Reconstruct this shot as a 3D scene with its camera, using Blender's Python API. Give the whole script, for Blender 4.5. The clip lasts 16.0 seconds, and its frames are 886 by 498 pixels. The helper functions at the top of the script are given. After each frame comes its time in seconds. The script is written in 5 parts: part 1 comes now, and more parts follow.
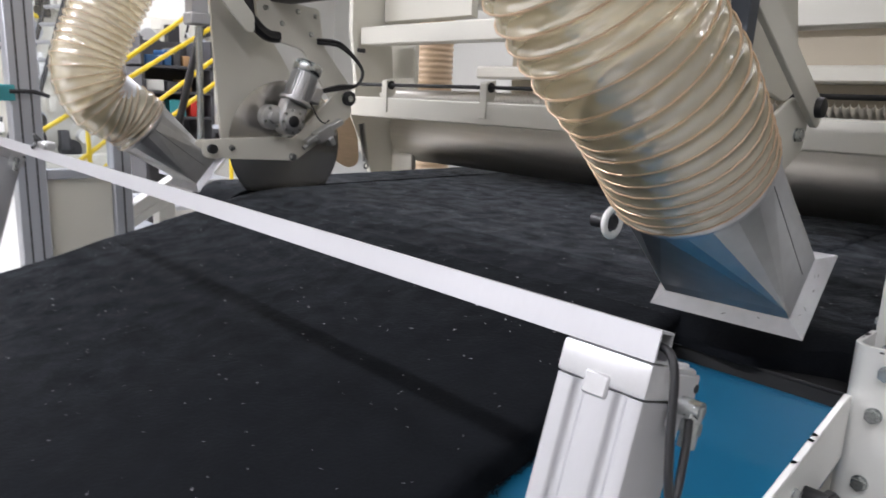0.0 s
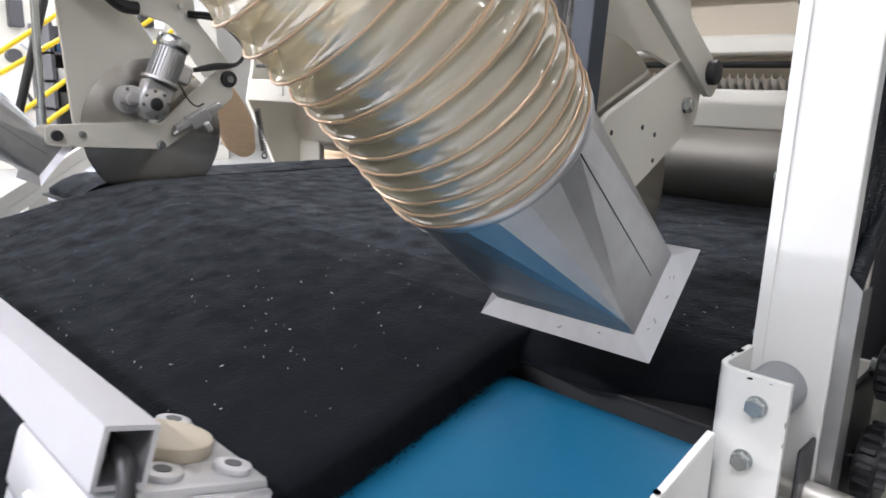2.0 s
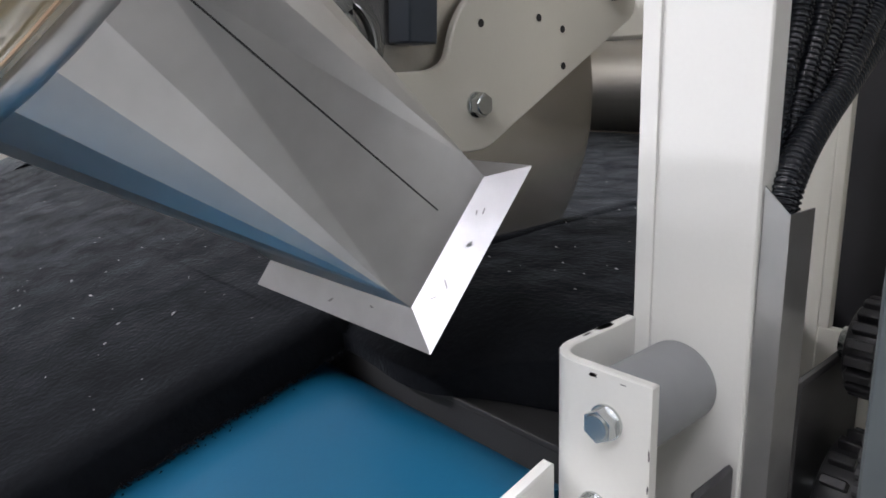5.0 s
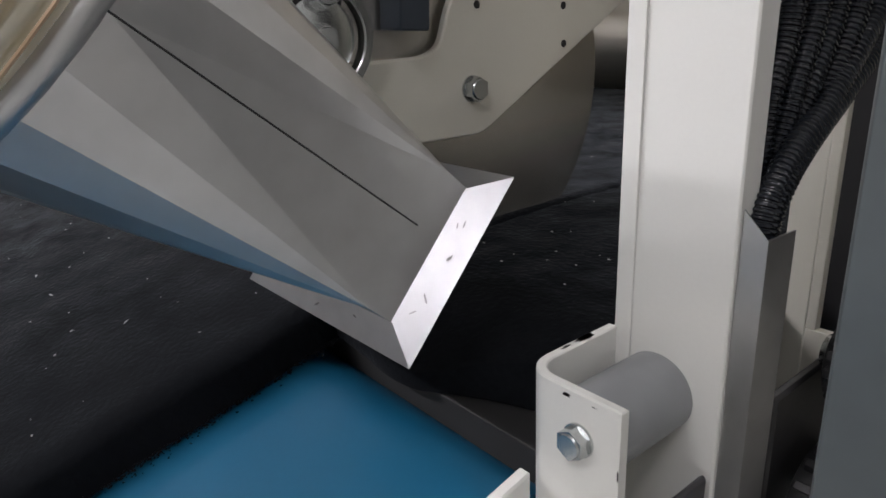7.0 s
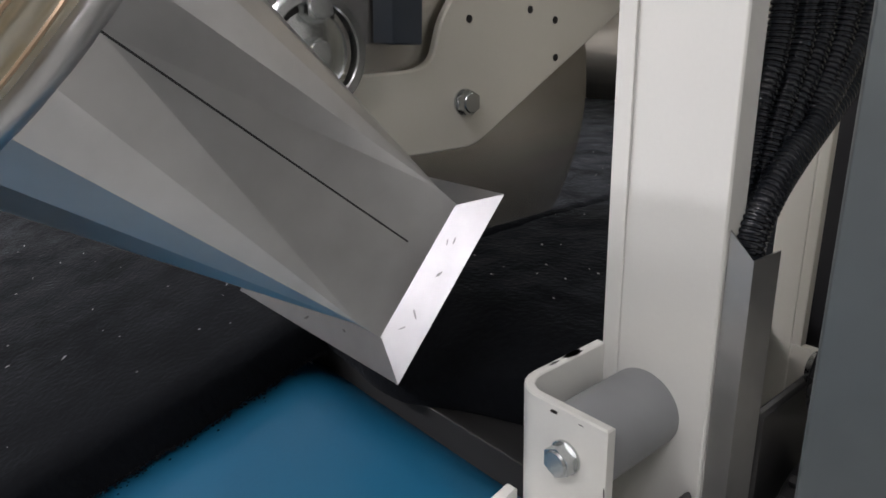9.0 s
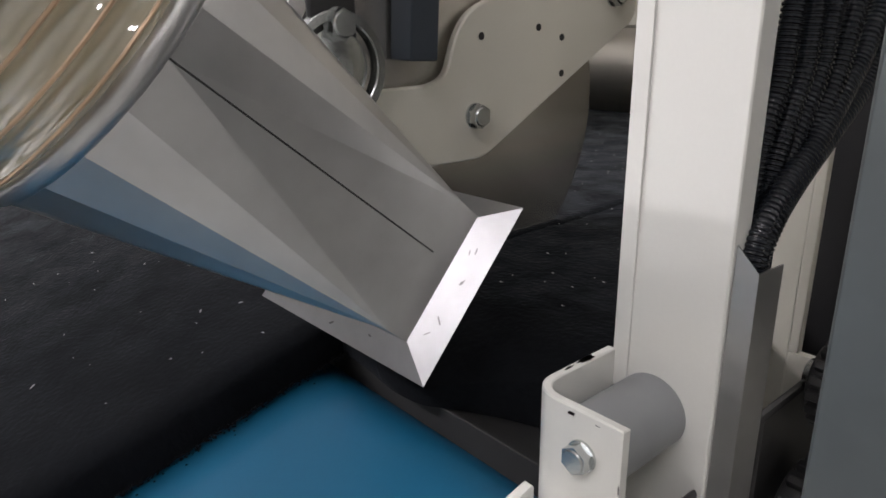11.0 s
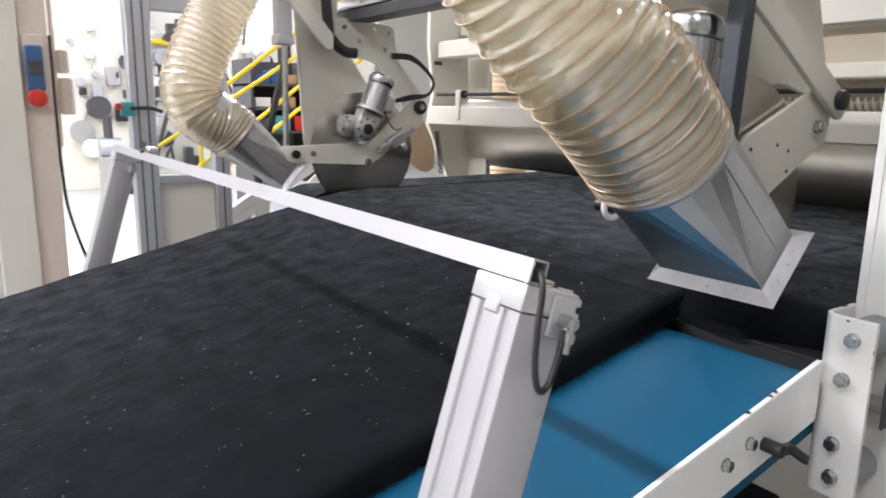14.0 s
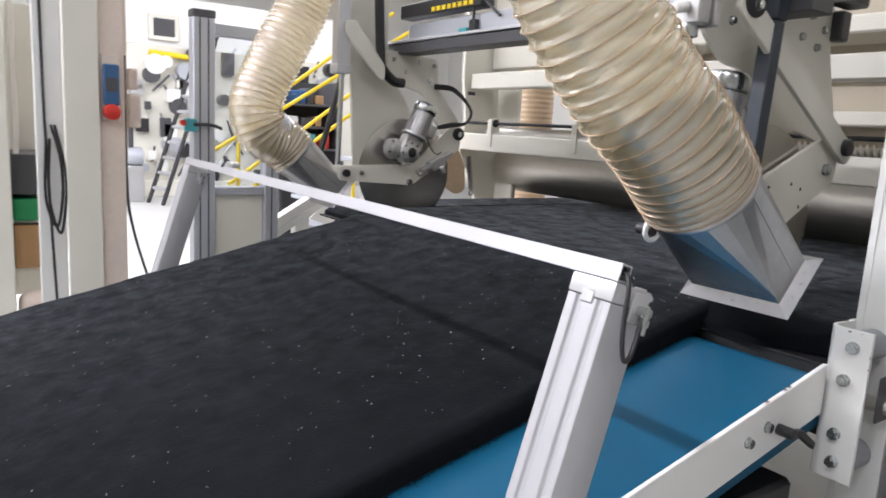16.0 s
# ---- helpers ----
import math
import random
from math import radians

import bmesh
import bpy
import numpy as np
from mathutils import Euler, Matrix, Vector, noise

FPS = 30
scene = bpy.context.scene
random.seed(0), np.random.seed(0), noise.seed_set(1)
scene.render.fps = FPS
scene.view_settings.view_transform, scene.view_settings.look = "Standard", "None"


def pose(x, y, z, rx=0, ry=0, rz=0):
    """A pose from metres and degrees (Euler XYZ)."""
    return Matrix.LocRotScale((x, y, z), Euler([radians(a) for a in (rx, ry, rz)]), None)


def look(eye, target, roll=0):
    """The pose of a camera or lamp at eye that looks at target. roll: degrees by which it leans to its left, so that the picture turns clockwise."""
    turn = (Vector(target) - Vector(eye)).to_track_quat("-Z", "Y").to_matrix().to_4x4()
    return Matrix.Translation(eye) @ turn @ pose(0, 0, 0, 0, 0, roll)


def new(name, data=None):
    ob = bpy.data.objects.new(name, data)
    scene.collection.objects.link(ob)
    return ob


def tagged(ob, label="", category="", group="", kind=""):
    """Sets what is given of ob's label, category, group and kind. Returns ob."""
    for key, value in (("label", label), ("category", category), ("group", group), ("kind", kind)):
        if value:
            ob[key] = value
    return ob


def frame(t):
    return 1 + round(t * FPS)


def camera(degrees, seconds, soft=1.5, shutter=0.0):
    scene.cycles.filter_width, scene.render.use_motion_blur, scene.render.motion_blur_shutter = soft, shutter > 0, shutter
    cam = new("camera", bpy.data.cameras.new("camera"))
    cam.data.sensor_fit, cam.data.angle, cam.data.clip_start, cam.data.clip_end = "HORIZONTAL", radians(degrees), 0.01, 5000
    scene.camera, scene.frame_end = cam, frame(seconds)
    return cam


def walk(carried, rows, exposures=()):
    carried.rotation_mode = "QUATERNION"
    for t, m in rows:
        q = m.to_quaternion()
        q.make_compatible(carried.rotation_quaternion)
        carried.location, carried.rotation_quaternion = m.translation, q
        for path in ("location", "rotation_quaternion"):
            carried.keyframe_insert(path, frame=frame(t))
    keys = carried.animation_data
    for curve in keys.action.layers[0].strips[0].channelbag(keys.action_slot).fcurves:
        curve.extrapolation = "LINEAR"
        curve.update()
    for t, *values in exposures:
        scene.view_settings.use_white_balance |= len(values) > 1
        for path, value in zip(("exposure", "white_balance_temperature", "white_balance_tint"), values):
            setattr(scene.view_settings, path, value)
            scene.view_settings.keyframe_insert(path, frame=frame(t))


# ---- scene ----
cam = camera(65.06, 16.0, soft=1.6, shutter=0.5)
PATH = [
    (0, (0.000, 0.000, 1.500), (-1.411, 1.352, 1.073), 2.41),
    (0.5, (-0.016, 0.061, 1.486), (-1.353, 1.473, 1.020), 2.99),
    (1, (-0.008, 0.147, 1.503), (-1.290, 1.595, 0.994), -0.56),
    (1.5, (-0.001, 0.311, 1.470), (-1.283, 1.775, 1.009), 1.92),
    (2, (0.003, 0.395, 1.456), (-1.349, 1.802, 1.017), 1.97),
    (2.5, (-0.008, 0.455, 1.413), (-1.383, 1.863, 1.059), -0.85),
    (3, (-0.058, 0.536, 1.359), (-1.435, 1.956, 1.060), -0.17),
    (3.5, (-0.089, 0.608, 1.293), (-1.445, 2.042, 0.966), -0.91),
    (4, (-0.086, 0.695, 1.273), (-1.478, 2.079, 0.892), -2.2),
    (4.5, (-0.037, 0.779, 1.322), (-1.499, 2.067, 0.874), -1.84),
    (5, (0.003, 0.837, 1.348), (-1.464, 2.100, 0.845), -2.26),
    (7.5, (0.014, 0.869, 1.407), (-1.449, 2.054, 0.733), -2.3),
    (8, (0.016, 0.868, 1.409), (-1.440, 2.069, 0.747), -2.09),
    (8.5, (0.014, 0.871, 1.407), (-1.438, 2.078, 0.749), -2.0),
    (9, (0.014, 0.870, 1.409), (-1.441, 2.079, 0.760), -1.79),
    (11.5, (0.021, 0.794, 1.431), (-1.397, 2.054, 0.798), 0.0),
    (12, (0.041, 0.642, 1.453), (-1.364, 1.935, 0.859), 2.19),
    (12.5, (0.044, 0.472, 1.501), (-1.352, 1.823, 1.028), 2.0),
    (13, (0.084, 0.295, 1.491), (-1.333, 1.670, 1.173), 2.6),
    (13.5, (0.207, 0.120, 1.472), (-1.298, 1.395, 1.142), 1.44),
    (14, (0.262, 0.009, 1.479), (-1.346, 1.128, 1.080), 0.95),
    (14.5, (0.331, -0.115, 1.511), (-1.290, 1.011, 1.187), 4.07),
    (15, (0.348, -0.232, 1.516), (-1.227, 0.954, 1.182), 2.3),
    (15.5, (0.364, -0.246, 1.499), (-1.219, 0.934, 1.180), 1.76),
    (16, (0.381, -0.266, 1.498), (-1.236, 0.862, 1.159), 3.32),
]
EXPOSURE = [
    (0.0, 0.10, 6500, 10), (1.0, 0.2, 6250, 10), (2.0, 0.60, 6400, 10), (4.2, 0.50, 6450, 10), (5.2, 0.28, 6600, 10), (7.5, -0.08, 6800, 10),
    (9.2, -0.08, 6850, 10), (11.5, 0.1, 7050, 11), (12.0, 0.2, 7300, 12), (13.0, 0.38, 7500, 12), (13.5, 0.38, 6700, 10), (14.5, 0.42, 6600, 10), (16.0, 0.26, 6500, 10),
]
walk(cam, [(t, look(eye, target, roll)) for t, eye, target, roll in PATH], EXPOSURE)

# ---- light ----
world = bpy.data.worlds.new("hall_world")
scene.world = world
world.use_nodes = True
world.node_tree.nodes["Background"].inputs[0].default_value = (0.9, 0.95, 1.0, 1)
world.node_tree.nodes["Background"].inputs[1].default_value = 0.25


def tube_lamp(x, y, z, length, watts, width=0.16):
    lamp = bpy.data.lights.new("ceiling_tube", "AREA")
    lamp.shape, lamp.size, lamp.size_y, lamp.energy = "RECTANGLE", length, width, 1.2 * watts
    lamp.color = (0.975, 0.965, 1.055)
    ob = new("ceiling_tube_light", lamp)
    ob.matrix_world = pose(x, y, z)
    return ob


LAMP_Z = 4.9
LAMPS = [
    (-3.6, -2.75, 2.4, 240), (-6.6, -2.75, 2.4, 270), (-9.6, -2.75, 2.4, 150), (-6.6, 1.2, 2.4, 85), (-9.6, 1.2, 2.4, 105), (-6.6, 5.2, 2.4, 95), (-11.0, 5.2, 2.4, 95),
    (-0.6, -2.75, 2.4, 60), (-0.6, -6.4, 2.4, 30), (-4.6, -6.4, 2.4, 30), (1.3, -1.6, 1.3, 46), (-2.4, 4.6, 2.4, 75),
]
for lx, ly, ll, lw in LAMPS:
    tube_lamp(lx, ly, LAMP_Z, ll, lw)


# ---- materials ----
def mat(name, color, rough=0.5, metal=0.0, grain=0.08, scale=40.0, bump=0.1, wear=0.06, wear_scale=3.0, stretch=(1, 1, 1), spec=0.5, distance=0.001):
    m = bpy.data.materials.new(name)
    m.use_nodes = True
    nt = m.node_tree
    b = nt.nodes["Principled BSDF"]
    co = nt.nodes.new("ShaderNodeTexCoord")
    mp = nt.nodes.new("ShaderNodeMapping")
    mp.inputs["Scale"].default_value = stretch
    nt.links.new(co.outputs["Object"], mp.inputs[0])
    fine, broad = nt.nodes.new("ShaderNodeTexNoise"), nt.nodes.new("ShaderNodeTexNoise")
    fine.inputs["Scale"].default_value, fine.inputs["Detail"].default_value = scale, 5
    broad.inputs["Scale"].default_value, broad.inputs["Detail"].default_value = wear_scale, 4
    for n in (fine, broad):
        nt.links.new(mp.outputs[0], n.inputs["Vector"])
    total = nt.nodes.new("ShaderNodeMath")
    total.operation = "MULTIPLY_ADD"
    total.inputs[1].default_value, total.inputs[2].default_value = 2 * grain, 1 - grain - wear
    nt.links.new(fine.outputs[0], total.inputs[0])
    both = nt.nodes.new("ShaderNodeMath")
    both.operation = "MULTIPLY_ADD"
    both.inputs[1].default_value = 2 * wear
    nt.links.new(broad.outputs[0], both.inputs[0])
    nt.links.new(total.outputs[0], both.inputs[2])
    tint = nt.nodes.new("ShaderNodeMix")
    tint.data_type, tint.blend_type = "RGBA", "MULTIPLY"
    tint.inputs["Factor"].default_value = 1
    tint.inputs["A"].default_value = (*color, 1)
    nt.links.new(both.outputs[0], tint.inputs["B"])
    nt.links.new(tint.outputs["Result"], b.inputs["Base Color"])
    r = nt.nodes.new("ShaderNodeMath")
    r.operation = "MULTIPLY_ADD"
    r.inputs[1].default_value, r.inputs[2].default_value = 0.25 * rough, 0.875 * rough
    nt.links.new(broad.outputs[0], r.inputs[0])
    nt.links.new(r.outputs[0], b.inputs["Roughness"])
    b.inputs["Metallic"].default_value = metal
    b.inputs["Specular IOR Level"].default_value = spec
    if bump:
        bp = nt.nodes.new("ShaderNodeBump")
        bp.inputs["Strength"].default_value, bp.inputs["Distance"].default_value = bump, distance
        nt.links.new(fine.outputs[0], bp.inputs["Height"])
        nt.links.new(bp.outputs[0], b.inputs["Normal"])
    return m


CREAM = mat("cream_machine_paint", (0.68, 0.66, 0.585), 0.38, grain=0.02, scale=300, bump=0.06, wear=0.05)
WHITE = mat("white_machine_paint", (0.76, 0.76, 0.73), 0.35, grain=0.02, scale=300, bump=0.06, wear=0.05)
GALV = mat("galvanised_sheet", (0.50, 0.505, 0.51), 0.40, 1.0, grain=0.12, scale=34, bump=0.04, wear=0.24, wear_scale=9)
STEEL = mat("brushed_steel", (0.72, 0.69, 0.64), 0.44, 1.0, grain=0.1, scale=60, bump=0.05, stretch=(0.05, 1, 1))
DISC = mat("ground_disc_steel", (0.62, 0.60, 0.57), 0.24, 1.0, grain=0.05, scale=90, bump=0.02)
lathe = DISC.node_tree.nodes.new("ShaderNodeTangent")
lathe.direction_type, lathe.axis = "RADIAL", "X"
DISC.node_tree.links.new(lathe.outputs[0], DISC.node_tree.nodes["Principled BSDF"].inputs["Tangent"])
DISC.node_tree.nodes["Principled BSDF"].inputs["Anisotropic"].default_value = 0.9
DISC.node_tree.nodes["Principled BSDF"].inputs["Anisotropic Rotation"].default_value = 0.25
ZINC = mat("zinc_bolt", (0.50, 0.52, 0.52), 0.25, 1.0, grain=0.1, scale=200)
ALU = mat("anodised_aluminium", (0.55, 0.55, 0.57), 0.45, 0.6, grain=0.03, scale=200, stretch=(1, 1, 0.05))
ALUGREY = mat("grey_aluminium_profile", (0.46, 0.48, 0.52), 0.45, 0.5, grain=0.03, scale=120)
CAST = mat("cast_aluminium", (0.55, 0.55, 0.55), 0.4, 0.85, grain=0.1, scale=160, bump=0.15)
CAP = mat("die_cast_cap_metal", (0.60, 0.60, 0.61), 0.38, 0.5, grain=0.05, scale=150)
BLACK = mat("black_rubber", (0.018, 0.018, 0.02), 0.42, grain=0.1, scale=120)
CABLE = mat("black_corrugated_cable", (0.014, 0.017, 0.022), 0.22, grain=0.1, scale=120)
DARKBAR = mat("anthracite_cable_cover", (0.035, 0.045, 0.06), 0.45, grain=0.05, scale=150)
BELT = mat("blue_belt", (0.0020, 0.074, 0.146), 0.52, grain=0.05, scale=220, bump=0.08, wear=0.16, wear_scale=4, spec=0.24)
def felt_fibre():
    m = mat("charcoal_felt", (0.0056, 0.0064, 0.0080), 0.98, grain=0.4, scale=150, bump=0.3, wear=0.35, wear_scale=8, spec=0.05, distance=0.004)
    nt = m.node_tree
    b = nt.nodes["Principled BSDF"]
    b.inputs["Sheen Roughness"].default_value = 0.27
    b.inputs["Sheen Tint"].default_value = (0.80, 0.88, 1.0, 1)
    tuft, amount = nt.nodes.new("ShaderNodeTexNoise"), nt.nodes.new("ShaderNodeMapRange")
    tuft.inputs["Scale"].default_value, tuft.inputs["Detail"].default_value, tuft.inputs["Roughness"].default_value = 13, 6, 0.6
    amount.inputs["From Min"].default_value, amount.inputs["From Max"].default_value = 0.35, 0.72
    amount.inputs["To Min"].default_value, amount.inputs["To Max"].default_value = 0.20, 0.74
    rest = nt.nodes.new("ShaderNodeAttribute")
    rest.attribute_name = "rest"
    for link in [k for k in nt.links if k.from_node.type == "TEX_COORD"]:
        socket = link.to_socket
        nt.links.remove(link)
        nt.links.new(rest.outputs["Vector"], socket)
    nt.links.new(rest.outputs["Vector"], tuft.inputs["Vector"])
    nt.links.new(tuft.outputs[0], amount.inputs[0])
    nt.links.new(amount.outputs[0], b.inputs["Sheen Weight"])
    return m


FELT = felt_fibre()
LINT = mat("pale_lint", (0.55, 0.55, 0.57), 0.9, grain=0.2)
YELLOW = mat("yellow_rail_paint", (0.80, 0.58, 0.015), 0.4, grain=0.04, scale=100)
COPPER = mat("copper_wire", (0.50, 0.35, 0.23), 0.35, 0.45)
PLY = mat("tan_plywood", (0.72, 0.53, 0.35), 0.6, grain=0.15, scale=20, stretch=(1, 1, 8))
FLOOR = mat("grey_floor_paint", (0.50, 0.50, 0.48), 0.4, grain=0.05, scale=25, wear=0.12, wear_scale=1.2)
WALL = mat("white_hall_wall", (0.78, 0.77, 0.73), 0.7, grain=0.03, scale=20, wear=0.05, wear_scale=0.7)
CEIL = mat("ceiling_paint", (0.72, 0.72, 0.70), 0.8)
BEIGE = mat("beige_machine_paint", (0.47, 0.415, 0.32), 0.45, grain=0.03, scale=200, wear=0.06)
DKGREY = mat("dark_grey_machine", (0.06, 0.06, 0.065), 0.45)
RED = mat("red_plastic", (0.55, 0.03, 0.02), 0.4)
BLUE = mat("blue_plastic", (0.03, 0.10, 0.23), 0.4)
TEAL = mat("teal_plastic", (0.05, 0.30, 0.33), 0.4)
GREEN = mat("green_plastic", (0.01, 0.24, 0.08), 0.45)
CARD = mat("brown_cardboard", (0.42, 0.25, 0.12), 0.8, grain=0.1, scale=30)


def emissive(name, color, strength):
    m = bpy.data.materials.new(name)
    m.use_nodes = True
    b = m.node_tree.nodes["Principled BSDF"]
    b.inputs["Base Color"].default_value = (*color, 1)
    b.inputs["Emission Color"].default_value = (*color, 1)
    b.inputs["Emission Strength"].default_value = strength
    return m


GLOW = emissive("lamp_glow", (0.98, 0.97, 1.0), 58)
LED = emissive("led_glow", (1.0, 0.85, 0.15), 1.5)


def hose_plastic():
    """Clear yellowish plastic: part see-through, part milky, with a gloss on top."""
    m = bpy.data.materials.new("clear_polyurethane")
    m.use_nodes = True
    nt = m.node_tree
    out = nt.nodes["Material Output"]
    co, haze = nt.nodes.new("ShaderNodeTexCoord"), nt.nodes.new("ShaderNodeTexNoise")
    haze.inputs["Scale"].default_value, haze.inputs["Detail"].default_value = 7, 4
    nt.links.new(co.outputs["Object"], haze.inputs["Vector"])
    ramp = nt.nodes.new("ShaderNodeValToRGB")
    ramp.color_ramp.elements[0].color = (0.96, 0.82, 0.52, 1)
    ramp.color_ramp.elements[1].color = (0.98, 0.90, 0.68, 1)
    nt.links.new(haze.outputs[0], ramp.inputs[0])
    df, tl, tp = nt.nodes.new("ShaderNodeBsdfDiffuse"), nt.nodes.new("ShaderNodeBsdfTranslucent"), nt.nodes.new("ShaderNodeBsdfTransparent")
    nt.links.new(ramp.outputs[0], df.inputs[0])
    nt.links.new(ramp.outputs[0], tl.inputs[0])
    tp.inputs[0].default_value = (0.99, 0.95, 0.84, 1)
    gl, lw, fr = nt.nodes.new("ShaderNodeBsdfGlossy"), nt.nodes.new("ShaderNodeLayerWeight"), nt.nodes.new("ShaderNodeMapRange")
    gl.inputs["Roughness"].default_value = 0.035
    lw.inputs["Blend"].default_value = 0.25
    fr.inputs["To Min"].default_value, fr.inputs["To Max"].default_value = 0.29, 0.64
    nt.links.new(lw.outputs["Facing"], fr.inputs[0])
    milky, body, top = (nt.nodes.new("ShaderNodeMixShader") for _ in range(3))
    milky.inputs[0].default_value, body.inputs[0].default_value = 0.60, 0.55
    nt.links.new(df.outputs[0], milky.inputs[1])
    nt.links.new(tl.outputs[0], milky.inputs[2])
    nt.links.new(milky.outputs[0], body.inputs[1])
    nt.links.new(tp.outputs[0], body.inputs[2])
    nt.links.new(fr.outputs[0], top.inputs[0])
    nt.links.new(body.outputs[0], top.inputs[1])
    nt.links.new(gl.outputs[0], top.inputs[2])
    nt.links.new(top.outputs[0], out.inputs[0])
    return m


HOSE = hose_plastic()


def clear_sheet():
    m = bpy.data.materials.new("clear_guard_sheet")
    m.use_nodes = True
    nt = m.node_tree
    g, tp, mix = nt.nodes.new("ShaderNodeBsdfGlossy"), nt.nodes.new("ShaderNodeBsdfTransparent"), nt.nodes.new("ShaderNodeMixShader")
    g.inputs["Roughness"].default_value = 0.06
    tp.inputs[0].default_value = (0.90, 0.92, 0.93, 1)
    mix.inputs[0].default_value = 0.07
    nt.links.new(tp.outputs[0], mix.inputs[1])
    nt.links.new(g.outputs[0], mix.inputs[2])
    nt.links.new(mix.outputs[0], nt.nodes["Material Output"].inputs[0])
    return m


CLEAR = clear_sheet()

# ---- mesh helpers ----
ORIGIN = {}


def thing(name, label, category, at=(0, 0, 0), group="", kind=""):
    ob = new(name)
    ob.location = at
    ob.empty_display_size = 0.05
    ORIGIN[ob.name] = Vector(at)
    return tagged(ob, label, category, group, kind)


def part(name, bm, material, parent=None, label="", at=None, smooth=40):
    """One mesh object; bm in world space. at: its own origin."""
    me = bpy.data.meshes.new(name)
    base = Vector(at) if at is not None else (ORIGIN[parent.name] if parent else Vector((0, 0, 0)))
    bmesh.ops.translate(bm, vec=-base, verts=bm.verts)
    bmesh.ops.recalc_face_normals(bm, faces=bm.faces)
    if smooth:
        for f in bm.faces:
            f.smooth = True
        for e in bm.edges:
            e.smooth = len(e.link_faces) == 2 and e.calc_face_angle(0) < radians(smooth)
    bm.to_mesh(me)
    bm.free()
    me.materials.append(material)
    ob = new(name, me)
    if parent:
        ob.parent = parent
        ob.location = base - ORIGIN[parent.name]
    else:
        ob.location = base
    ORIGIN[ob.name] = base
    if label:
        ob["label"] = label
    return ob


def bmnew():
    return bmesh.new()


def box(bm, x0, x1, y0, y1, z0, z1, bevel=0.003, m=None, seg=1):
    r = bmesh.ops.create_cube(bm, size=1)
    vs = r["verts"]
    bmesh.ops.transform(bm, matrix=Matrix.LocRotScale(((x0 + x1) / 2, (y0 + y1) / 2, (z0 + z1) / 2), None, (abs(x1 - x0), abs(y1 - y0), abs(z1 - z0))), verts=vs)
    if bevel:
        es = list({e for v in vs for e in v.link_edges})
        r = bmesh.ops.bevel(bm, geom=es, offset=bevel, segments=seg, affect="EDGES", profile=0.5)
        vs = list({v for f in r["faces"] for v in f.verts} | {v for v in vs if v.is_valid})
    if m:
        bmesh.ops.transform(bm, matrix=m, verts=vs)
    return vs


def boxed(*a, **k):
    bm = bmnew()
    box(bm, *a, **k)
    return bm


def rod(bm, p0, p1, r, seg=20, r1=None, bevel=0.0):
    p0, p1 = Vector(p0), Vector(p1)
    d = p1 - p0
    m = Matrix.Translation((p0 + p1) / 2) @ d.to_track_quat("Z", "Y").to_matrix().to_4x4()
    res = bmesh.ops.create_cone(bm, cap_ends=True, segments=seg, radius1=r, radius2=r if r1 is None else r1, depth=d.length, matrix=m)
    vs = res["verts"]
    if bevel:
        es = [e for e in {e for v in vs for e in v.link_edges} if any(len(f.verts) > 4 for f in e.link_faces)]
        rr = bmesh.ops.bevel(bm, geom=es, offset=bevel, segments=2, affect="EDGES", profile=0.5)
        vs = list({v for f in rr["faces"] for v in f.verts} | {v for v in vs if v.is_valid})
    return vs


def rodded(*a, **k):
    bm = bmnew()
    rod(bm, *a, **k)
    return bm


def plate(bm, outline, x0, x1, bevel=0.002):
    """A plate across x, with its outline in (y, z)."""
    a = [bm.verts.new((x0, y, z)) for y, z in outline]
    f = bm.faces.new(a)
    r = bmesh.ops.extrude_face_region(bm, geom=[f])
    top = [v for v in r["geom"] if isinstance(v, bmesh.types.BMVert)]
    bmesh.ops.translate(bm, vec=(x1 - x0, 0, 0), verts=top)
    if bevel:
        es = list({e for v in a + top for e in v.link_edges})
        bmesh.ops.bevel(bm, geom=es, offset=bevel, segments=1, affect="EDGES", profile=0.5)


def plated(*a, **k):
    bm = bmnew()
    plate(bm, *a, **k)
    return bm


def rounded(outline, r=0.02, n=4):
    """The outline with each corner rounded off."""
    out = []
    k = len(outline)
    for i in range(k):
        p, c, q = (Vector((*outline[j % k], 0)) for j in (i - 1, i, i + 1))
        a, b = p - c, q - c
        d = min(r, 0.45 * a.length, 0.45 * b.length)
        a, b = c + a.normalized() * d, c + b.normalized() * d
        for j in range(n + 1):
            t = j / n
            v = a * (1 - t) ** 2 + c * (2 * t * (1 - t)) + b * t * t
            out.append((v.x, v.y))
    return out


def spline(points, per=8):
    """A smooth run of points through the given ones."""
    pts = [Vector(p) for p in points]
    pts = [2 * pts[0] - pts[1]] + pts + [2 * pts[-1] - pts[-2]]
    out = []
    for i in range(1, len(pts) - 2):
        a, b, c, d = pts[i - 1:i + 3]
        for j in range(per):
            t = j / per
            out.append(0.5 * (2 * b + (c - a) * t + (2 * a - 5 * b + 4 * c - d) * t * t + (3 * b - a - 3 * c + d) * t ** 3))
    return out + [pts[-2]]


def frames_along(pts):
    """At each point: place, and two directions across the run."""
    tang = [(pts[min(i + 1, len(pts) - 1)] - pts[max(i - 1, 0)]).normalized() for i in range(len(pts))]
    u = tang[0].orthogonal().normalized()
    out = []
    for p, t in zip(pts, tang):
        u = (u - t * u.dot(t)).normalized()
        out.append((p, u, t.cross(u)))
    return out


